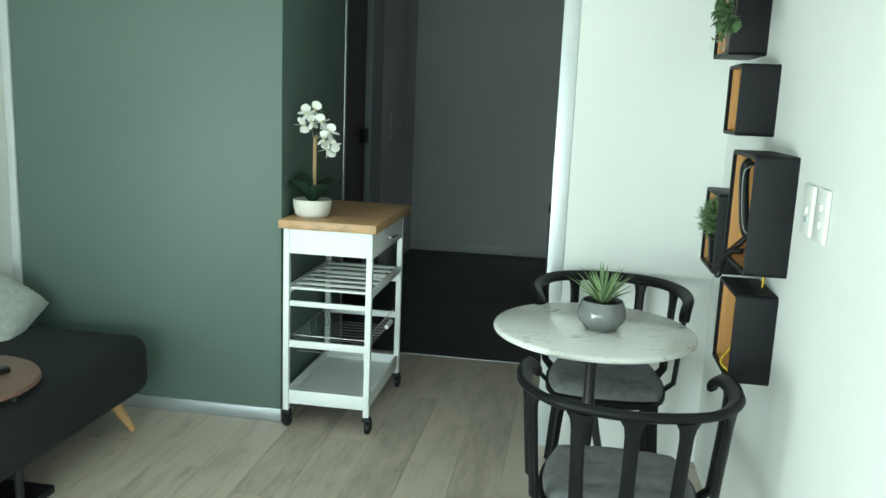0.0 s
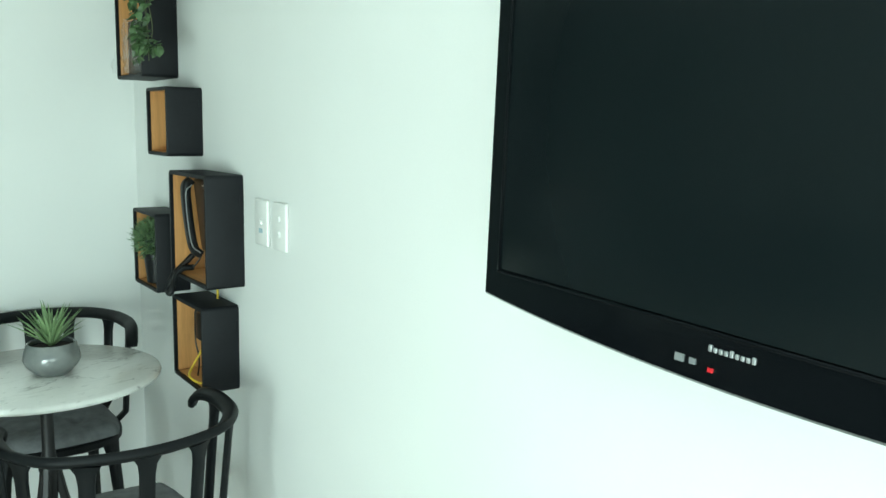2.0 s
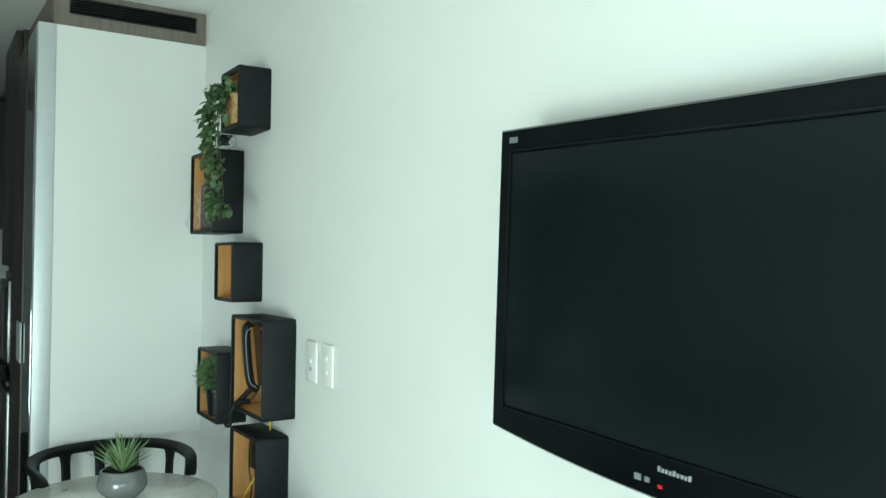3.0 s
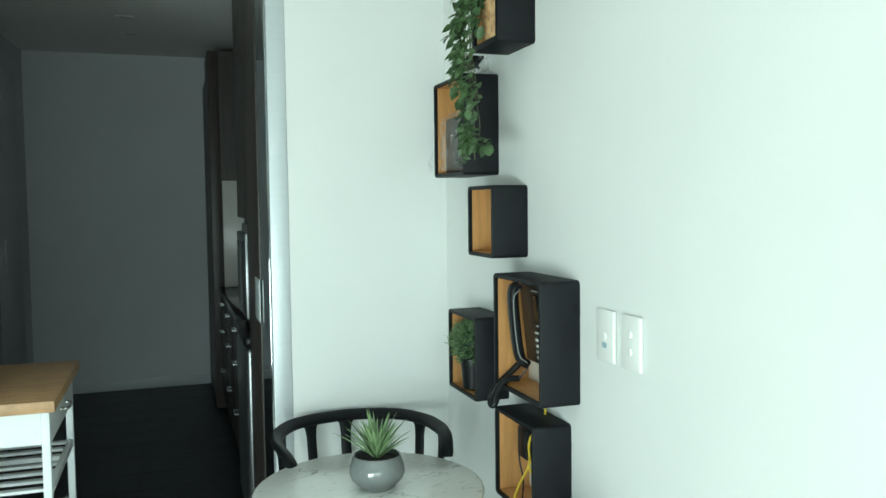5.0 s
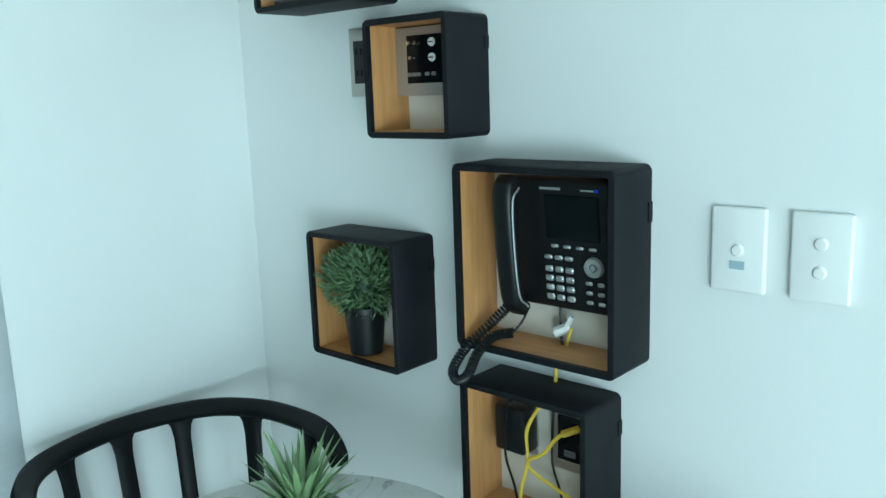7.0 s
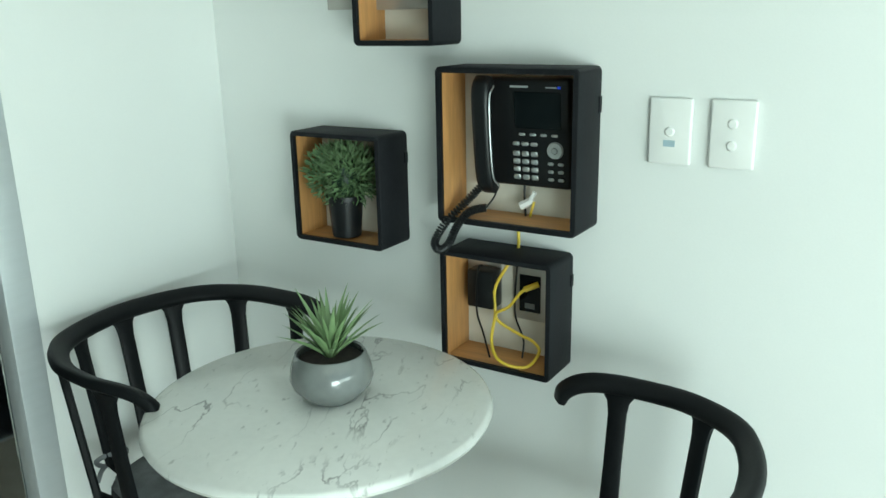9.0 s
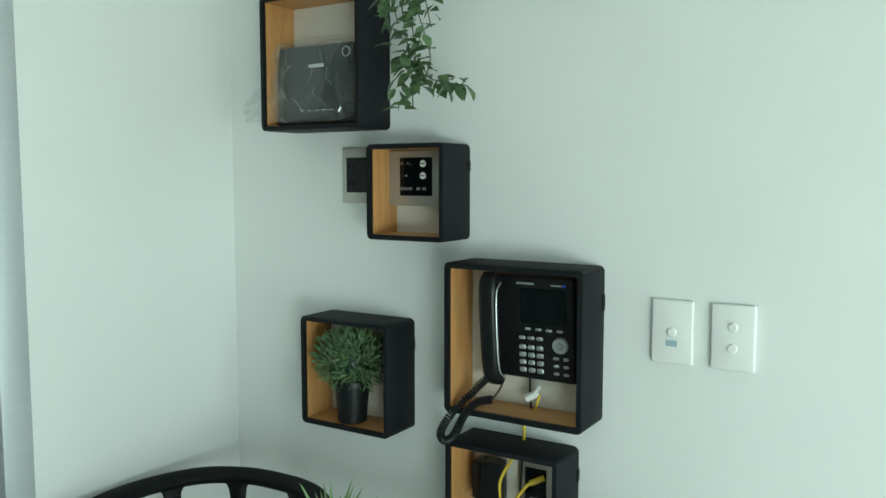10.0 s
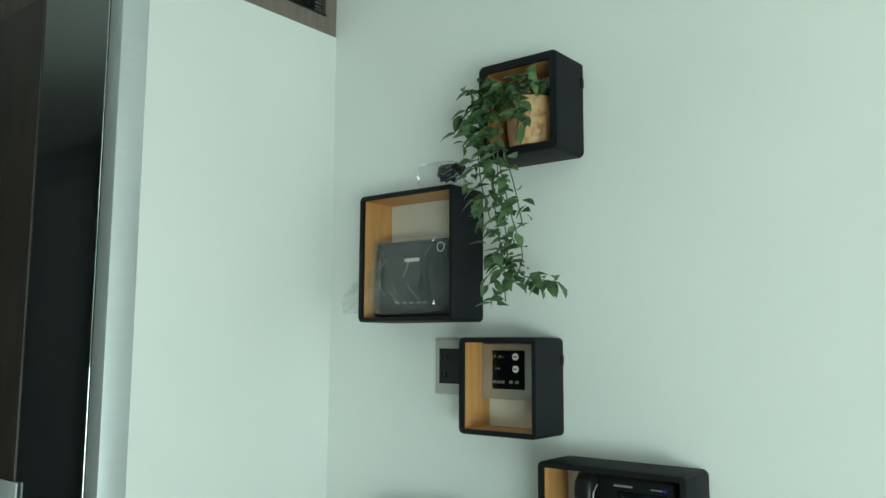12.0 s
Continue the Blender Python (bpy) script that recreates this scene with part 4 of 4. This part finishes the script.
pp = thing("potted_succulent", pose(-0.458, -0.716, TZ), "spiky green succulent in a grey glazed bowl pot", "plant")
part("pot", L([(0, 0.0), (0.045, 0.0), (0.052, 0.004), (0.074, 0.030), (0.079, 0.045), (0.076, 0.065), (0.067, 0.092), (0.064, 0.094), (0.061, 0.091), (0.064, 0.070), (0, 0.070)], 48), CERAMIC, pp, "grey glazed ceramic bowl")
part("soil", L([(0, 0.084), (0.03, 0.082), (0.0605, 0.079), (0.0605, 0.0705), (0, 0.0705)], 28), SOIL, pp)
ag = leaf_mesh("agave_leaf", 0.128, 0.0115, LEAF_AGAVE, bend=0.16, fold=0.35)
for k in range(56):
    ring_ = k / 56
    a = k * 2.39996
    lift = 3.4 * (1 - ring_) ** 1.1 + 0.72
    place_leaf("leaf", ag, pp, (0.008 * math.cos(a), 0.008 * math.sin(a), 0.082), (math.cos(a), math.sin(a), lift), rnd.uniform(-0.2, 0.2), rnd.uniform(0.75, 1.12))

# ---- chairs ----
def chair():
    """Bentwood-like armchair facing +y, with a sloping U-shaped rail."""
    c = thing("dining_chair", pose(0, 0, 0), "black moulded armchair with curved rail and grey seat pad", "chair", "chairs round the table")
    side_rail = [(0.264, 0.128, 0.690), (0.267, 0.118, 0.713), (0.276, 0.088, 0.731), (0.287, 0.040, 0.739), (0.293, -0.04, 0.740), (0.272, -0.155, 0.742), (0.185, -0.262, 0.744)]
    rail = smooth_path([(-x, y, z) for x, y, z in side_rail] + [(0, -0.308, 0.745)] + side_rail[::-1], 6)
    n = len(rail)
    fat = [0.82 + 0.18 * min(1.0, min(i, n - 1 - i) / 4) for i in range(n)]
    part("top_rail", tube(bmesh.new(), rail, fat, 12, (0.0125, 0.0225)), CHAIR_BLACK, c)
    seat = []
    for k in range(40):
        a = 2 * math.pi * k / 40
        cx, cy = math.cos(a), math.sin(a)
        seat.append((0.232 * math.copysign(abs(cx) ** 0.7, cx), 0.005 + 0.235 * math.copysign(abs(cy) ** 0.7, cy)))
    bm = bmesh.new()
    rings = [[bm.verts.new((x * f, 0.015 + (y - 0.015) * f, z)) for x, y in seat] for f, z in ((0.93, 0.392), (1.0, 0.400), (1.0, 0.418), (0.97, 0.424))]
    for p, q in zip(rings, rings[1:]):
        for k in range(40):
            bm.faces.new((p[k], p[(k + 1) % 40], q[(k + 1) % 40], q[k]))
    bm.faces.new(rings[0]), bm.faces.new(rings[-1])
    part("seat", bm, CHAIR_BLACK, c)
    # tufted pad
    bm = bmesh.new()
    top, bot = [], []
    nn = 26
    tufts = [(sx * 0.075, sy * 0.075) for sx in (-1, 1) for sy in (-1, 1)] + [(0, 0)]
    for i in range(nn + 1):
        r1, r2 = [], []
        for k in range(nn + 1):
            u, v = 2 * i / nn - 1, 2 * k / nn - 1
            x, y = u * math.sqrt(1 - v * v / 2) * 0.5 + u * 0.5, v * math.sqrt(1 - u * u / 2) * 0.5 + v * 0.5
            edge = max(0, 1 - (max(abs(u), abs(v))) ** 6)
            px, py = x * 0.222, y * 0.215
            h = 0.036 * edge ** 0.5
            for tx, ty in tufts:
                h -= 0.018 * math.exp(-((px - tx) ** 2 + (py - ty) ** 2) / 0.0006) * edge
            h -= 0.006 * edge * (math.exp(-(abs(px) - 0.075) ** 2 / 0.00008) + math.exp(-(abs(py) - 0.075) ** 2 / 0.00008)) * 0.6
            r1.append(bm.verts.new((px, 0.015 + py, 0.428 + h))), r2.append(bm.verts.new((px, 0.015 + py, 0.4255)))
        top.append(r1), bot.append(r2)
    for i in range(nn):
        for k in range(nn):
            bm.faces.new((top[i][k], top[i + 1][k], top[i + 1][k + 1], top[i][k + 1]))
            bm.faces.new((bot[i][k], bot[i][k + 1], bot[i + 1][k + 1], bot[i + 1][k]))
    bm.verts.ensure_lookup_table()
    bm.edges.ensure_lookup_table()
    bmesh.ops.bridge_loops(bm, edges=[e for e in bm.edges if e.is_boundary])
    part("seat_pad", bm, CUSHION, c, "grey tufted fabric seat pad with ties")
    for s in (-1, 1):
        bow = [(s * 0.115, -0.205, 0.452), (s * 0.135, -0.232, 0.462), (s * 0.165, -0.250, 0.452), (s * 0.150, -0.244, 0.436), (s * 0.128, -0.236, 0.447), (s * 0.098, -0.242, 0.458), (s * 0.085, -0.240, 0.444), (s * 0.118, -0.238, 0.444)]
        part("tie", tube(bmesh.new(), smooth_path(bow, 5), 1, 6, (0.0022, 0.006)), CUSHION, c)
        part("tie", tube(bmesh.new(), smooth_path([(s * 0.120, -0.238, 0.446), (s * 0.150, -0.252, 0.425), (s * 0.165, -0.256, 0.398)], 5), 1, 6, (0.0022, 0.006)), CUSHION, c)
    part("care_tag", B(-0.172, -0.148, -0.247, -0.245, 0.405, 0.445), WHITE_PLASTIC, c, "small white fabric care tag")
    # flat back slats between rail and seat
    for x, y, z in ((-0.288, 0.005, 0.734), (-0.262, -0.175, 0.740), (-0.138, -0.285, 0.742), (0, -0.305, 0.743), (0.138, -0.285, 0.742), (0.262, -0.175, 0.740), (0.288, 0.005, 0.734)):
        bx, by = x * 0.91, y * 0.88 + 0.01
        way = Vector((x, y + 0.02, 0)).normalized()
        side = Vector((-way.y, way.x, 0))
        bm = bmesh.new()
        rr = []
        for t, w in ((0, 0.024), (0.1, 0.021), (0.5, 0.0185), (0.86, 0.019), (0.94, 0.023), (1, 0.036)):
            p = Vector((bx, by, 0.405)).lerp(Vector((x, y, z - 0.008)), t)
            if t == 0:
                p = Vector((p.x * 0.86, p.y * 0.86, p.z))
            rr.append([bm.verts.new(p + side * a * w + way * b * 0.009) for a, b in ((-1, -0.5), (-0.7, -1), (0.7, -1), (1, -0.5), (1, 0.5), (0.7, 1), (-0.7, 1), (-1, 0.5))])
        for p, q in zip(rr, rr[1:]):
            for k in range(8):
                bm.faces.new((p[k], p[(k + 1) % 8], q[(k + 1) % 8], q[k]))
        bm.faces.new(rr[0]), bm.faces.new(rr[-1])
        part("slat", bm, CHAIR_BLACK, c)
    for sx in (-1, 1):
        for y0, y1 in ((0.17, 0.20), (-0.14, -0.23)):
            part("leg", tube(bmesh.new(), [(sx * 0.165, y0, 0.405), (sx * 0.175, y0 * 1.02, 0.34), (sx * 0.205, y1, 0.0)], [1.4, 1.0, 0.72], 10, (0.020, 0.018)), CHAIR_BLACK, c)
    return c


near = chair()
near.scale = (0.93, 0.94, 1.0)
far = copy_thing(near, pose(-0.410, -0.335, 0, 0, 0, 180))
far.matrix_basis = pose(-0.410, -0.335, 0, 0, 0, 180) @ Matrix.Diagonal((0.935, 0.97, 1.03, 1.0))
near.matrix_basis = pose(-0.402, -1.170, 0, 0, 0, 0) @ Matrix.Diagonal((0.92, 0.94, 0.985, 1.0))

# ---- kitchen trolley ----
kt = thing("kitchen_trolley", pose(-1.566, 0.235, 0), "white metal kitchen trolley with a wooden top on castors", "trolley")
kw, kd = 0.180, 0.300
part("top", B(-0.207, 0.213, -0.338, 0.38, 0.865, 0.902, bevel=0.004), BUTCHER, kt, "oiled butcher-block wooden top")
for sx in (-1, 1):
    for sy in (-1, 1):
        part("post", B(sx * kw - 0.013, sx * kw + 0.013, sy * kd - 0.013, sy * kd + 0.013, 0.075, 0.8645, bevel=0.003), CART_WHITE, kt)
        cs = part("castor", L([(0, 0.014), (0.016, 0.014), (0.025, 0.010), (0.027, 0.0), (0.025, -0.010), (0.016, -0.014), (0, -0.014)], 20), BLACK_PLASTIC, kt, "black swivel castor")
        cs.matrix_basis = Matrix.Translation((sx * kw + 0.006, sy * kd, 0.027)) @ pose(0, 0, 0, 0, 90, 15 * sx)
        part("fork", block(B(sx * kw - 0.016, sx * kw + 0.020, sy * kd - 0.014, sy * kd + 0.014, 0.052, 0.0745, bevel=0.003), sx * kw + 0.0215, sx * kw + 0.0245, sy * kd - 0.01, sy * kd + 0.01, 0.02, 0.06), BLACK_PLASTIC, kt)
part("apron", B(-kw + 0.0135, kw - 0.0135, -kd - 0.008, -kd + 0.006, 0.76, 0.8645), CART_WHITE, kt)
part("apron", B(-kw - 0.008, -kw + 0.006, -kd + 0.0135, kd - 0.0135, 0.76, 0.8645), CART_WHITE, kt)
part("apron", B(-kw + 0.0135, kw - 0.0135, kd - 0.006, kd + 0.008, 0.76, 0.8645), CART_WHITE, kt)
dw = part("drawer", B(kw - 0.006, kw + 0.012, -kd + 0.016, kd - 0.016, 0.755, 0.858, bevel=0.003), CART_WHITE, kt)
part("handle", T(smooth_path([(kw + 0.012, -0.05, 0.81), (kw + 0.036, -0.04, 0.81), (kw + 0.036, 0.05, 0.81), (kw + 0.012, 0.06, 0.81)]), 0.005, 8), CHROME, dw, "chrome bow handle")
for z, name in ((0.60, "slat"),):
    for sx in (-1, 1):
        part("shelf_rail", B(sx * kw - 0.009, sx * kw + 0.009, -kd + 0.0135, kd - 0.0135, z - 0.015, z + 0.015, bevel=0.002), CART_WHITE, kt)
    for k in range(7):
        y = -kd + 0.025 + k * (2 * kd - 0.05) / 6
        part("slat", B(-kw + 0.0095, kw - 0.0095, y - 0.016, y + 0.016, z + 0.003, z + 0.013, bevel=0.002), CART_WHITE, kt)
for sy in (-1, 1):
    part("cross_rail", B(-kw + 0.0135, kw - 0.0135, sy * kd - 0.007, sy * kd + 0.007, 0.535, 0.557, bevel=0.002), CART_WHITE, kt)
    part("cross_rail", B(-kw + 0.0135, kw - 0.0135, sy * kd - 0.007, sy * kd + 0.007, 0.355, 0.385, bevel=0.002), CART_WHITE, kt)
bk = part("wire_basket", T([(-kw + 0.02, -kd + 0.03, 0.40), (kw - 0.02, -kd + 0.03, 0.40)], 0.003, 6), CHROME, kt, "chrome wire basket on runners")
for k in range(12):
    y = -kd + 0.05 + k * (2 * kd - 0.10) / 11
    part("wire", T([(-kw + 0.02, y, 0.40), (-kw + 0.035, y, 0.325), (kw - 0.035, y, 0.325), (kw - 0.02, y, 0.40)], 0.0017, 5), CHROME, bk)
for x in (-kw + 0.02, kw - 0.02):
    part("wire", T([(x, -kd + 0.02, 0.40), (x, kd - 0.02, 0.40)], 0.003, 6), CHROME, bk)
part("grip", T([(kw + 0.02, -0.04, 0.40), (kw + 0.02, 0.06, 0.40)], 0.010, 10), CART_WHITE, bk)
part("tray_base", B(-kw + 0.0065, kw - 0.0065, -kd + 0.001, kd - 0.001, 0.115, 0.122), CART_WHITE, kt)
for sy in (-1, 1):
    part("tray_side", B(-kw + 0.0135, kw - 0.0135, min(sy * kd, sy * (kd + 0.008)), max(sy * kd, sy * (kd + 0.008)), 0.105, 0.165, bevel=0.002), CART_WHITE, kt)
    part("tray_side", B(sy * kw - 0.006, sy * kw + 0.006, -kd + 0.0135, kd - 0.0135, 0.105, 0.165, bevel=0.002), CART_WHITE, kt)

kt.matrix_basis = pose(-1.566, 0.235, 0) @ Matrix.Diagonal((1.0, 1.0, 1.02, 1.0))

# ---- orchid on the trolley ----
oc = thing("potted_orchid", pose(-1.675, 0.05, 0.9201), "white orchid with dark leaves in a cream bowl", "plant")
part("pot", L([(0, 0), (0.066, 0), (0.076, 0.012), (0.084, 0.05), (0.085, 0.082), (0.081, 0.084), (0.078, 0.072), (0, 0.070)], 40), POT_WHITE, oc, "low cream ceramic bowl")
big = leaf_mesh("orchid_leaf", 0.15, 0.075, LEAF_ORCHID, bend=0.28, fold=0.12, blunt=True)
for a, up in ((0.2, 1.3), (1.3, 1.0), (2.3, 1.4), (3.3, 1.1), (4.3, 1.3), (5.3, 1.0)):
    place_leaf("leaf", big, oc, (0.012 * math.cos(a), 0.012 * math.sin(a), 0.07), (math.cos(a), math.sin(a), up * 1.25), 0.0, 1.12)
part("stem", T(smooth_path([(0.008, 0, 0.07), (0.010, -0.005, 0.22), (0.012, -0.01, 0.36), (0.02, -0.02, 0.38)]), 0.009, 7), ORCHID_STEM, oc)
part("flower_stem", T(smooth_path([(0.012, -0.01, 0.34), (0.0, -0.02, 0.42), (-0.01, -0.03, 0.49), (0.04, -0.05, 0.48), (0.10, -0.06, 0.415), (0.125, -0.065, 0.355)]), 0.0028, 6), STEM, oc)
petal = leaf_mesh("petal", 0.044, 0.044, PETAL, bend=0.2, fold=-0.05, blunt=True)
for fx, fy, fz in ((-0.015, -0.055, 0.535), (0.012, -0.06, 0.50), (-0.03, -0.04, 0.48), (0.02, -0.04, 0.555), (0.062, -0.07, 0.50), (0.10, -0.085, 0.455), (0.075, -0.085, 0.425), (0.115, -0.07, 0.405), (0.085, -0.06, 0.375)):
    bm = bmesh.new()
    bmesh.ops.create_icosphere(bm, subdivisions=1, radius=0.007)
    fl = part("flower", bm, PETAL_HEART, oc, "white orchid bloom with a yellow heart")
    fl.matrix_basis = pose(fx, fy, fz - 0.045, rnd.uniform(-25, 25), rnd.uniform(-25, 25), rnd.uniform(-30, 30))
    for k in range(5):
        a = 2 * math.pi * k / 5 + 0.3
        place_leaf("petal", petal, fl, (0, 0, 0), (math.cos(a), -0.35, math.sin(a)), 0.0, rnd.uniform(0.85, 1.05))

oc.matrix_basis = pose(-1.675, 0.05, 0.9201) @ Matrix.Diagonal((0.97, 0.97, 0.89, 1.0))

# ---- sofa, cushion and coffee table ----
sf = thing("sofa", pose(0.015, 0.05, 0), "charcoal fabric futon sofa on tapered beech legs", "sofa")
part("seat", B(-2.98, -2.31, -2.25, -0.24, 0.155, 0.412, bevel=0.075, seg=5), SOFA, sf)
part("backrest", B(-3.045, -2.97, -2.25, -1.0, 0.38, 0.62, bevel=0.03, seg=4), SOFA, sf)
for y, s in ((-0.40, 1), (-2.08, -1)):
    for x, q in ((-2.42, 1), (-2.86, -1)):
        part("leg", tube(bmesh.new(), [(x, y, 0.17), (x + 0.055 * q, y + 0.07 * s, 0.004)], [0.026, 0.015], 12), BEECH, sf, "tapered beech leg")
cu = thing("cushion", pose(-2.96, -0.35, 0.53, 18, 32, 20), "pale quilted square cushion leaning on the sofa", "cushion")
bm = bmesh.new()
bmesh.ops.create_grid(bm, x_segments=24, y_segments=24, size=0.2)
for v in bm.verts:
    e = (1 - (v.co.x / 0.2) ** 4) * (1 - (v.co.y / 0.2) ** 4)
    v.co.z = 0.062 * max(e, 0) ** 0.6 + 0.006 * noise.noise(v.co * 14)
t2 = bm.copy()
for v in t2.verts:
    v.co.z = -v.co.z - 0.001
merge(bm, t2)
bmesh.ops.remove_doubles(bm, verts=bm.verts, dist=0.003)
part("cover", bm, PILLOW, cu)
ct = thing("coffee_table", pose(-2.585, -1.0, 0), "round brown wooden coffee table beside the sofa", "coffee table")
part("tabletop", L([(0, 0.425), (0.265, 0.425), (0.28, 0.437), (0.275, 0.45), (0, 0.45)], 56), WALNUT, ct)
part("column", T([(0.24, 0.0, 0.03), (0.24, 0.0, 0.424)], 0.015, 10), IRON, ct)
part("foot", B(-0.1, 0.26, -0.16, 0.16, 0.0, 0.03, bevel=0.006), IRON, ct)
rc = thing("remote_control", pose(-2.50, -0.94, 0.4505, 0, 0, 60), "black remote control lying on the coffee table", "remote control")
part("body", B(-0.08, 0.08, -0.022, 0.022, 0, 0.02, bevel=0.006), BLACK_PLASTIC, rc)
part("keypad", B(-0.06, 0.06, -0.015, 0.015, 0.0195, 0.022, bevel=0.001), GREY_RUBBER, rc)

# ---- floors, laid piece by piece ----
TH = 1.09
fl_ = solid("floor", B(LEFT - 0.14, 0.0, BACK - 0.14, TH, -0.06, -0.008), GROUT, "grey-brown oak laminate plank floor", "floor")
solid("trim_threshold", B(GX + 0.006, KX - 0.013, TH - 0.006, TH + 0.006, -0.008, 0.003, bevel=0.001), ALU, "thin pale metal threshold strip between floors", "threshold")
PW, PL = 0.192, 1.285
pm = {}


def plank_mesh(name, w, l, h, material):
    k = (name, round(w, 3), round(l, 3))
    if k not in pm:
        me = bpy.data.meshes.new(name)
        e = 0.0012
        v = [(-w / 2, -l / 2, -h), (w / 2, -l / 2, -h), (w / 2, l / 2, -h), (-w / 2, l / 2, -h), (-w / 2, -l / 2, -e), (w / 2, -l / 2, -e), (w / 2, l / 2, -e), (-w / 2, l / 2, -e),
             (-w / 2 + e, -l / 2 + e, 0), (w / 2 - e, -l / 2 + e, 0), (w / 2 - e, l / 2 - e, 0), (-w / 2 + e, l / 2 - e, 0)]
        f = [(8, 9, 10, 11)] + [(a + i, a + (i + 1) % 4, a + 4 + (i + 1) % 4, a + 4 + i) for a in (0, 4) for i in range(4)]
        me.from_pydata(v, [], f)
        me.materials.append(material)
        pm[k] = me
    return pm[k]


cols = int((0.0 - LEFT) / PW) + 1
for c in range(cols):
    x1 = -c * PW
    x0 = max(x1 - PW, LEFT)
    y = BACK - (c * 0.437 % 1.0) * PL
    while y < TH:
        y0, y1 = max(y, BACK), min(y + PL, TH - 0.006)
        y += PL
        if y1 - y0 < 0.03 or x1 - x0 < 0.02:
            continue
        o = new("plank", plank_mesh("plank", x1 - x0 - 0.0006, y1 - y0 - 0.0006, 0.0075, PLANK))
        o.location = ((x0 + x1) / 2, (y0 + y1) / 2, 0)
        o.parent = fl_
kf = solid("floor_hall", B(-2.2, 0.0, TH + 0.0005, END, -0.06, -0.006), GROUT, "black stone tile floor in the kitchen hall", "floor")
x = -0.60
while x > HX:
    x0 = max(x - 0.6, HX)
    y = TH + 0.007
    while y < END:
        y1 = min(y + 0.3, END)
        o = new("tile", plank_mesh("tile", x - x0 - 0.003, y1 - y - 0.003, 0.0055, TILE))
        o.location = ((x + x0) / 2, (y + y1) / 2, 0)
        o.parent = kf
        y += 0.3
    x -= 0.6
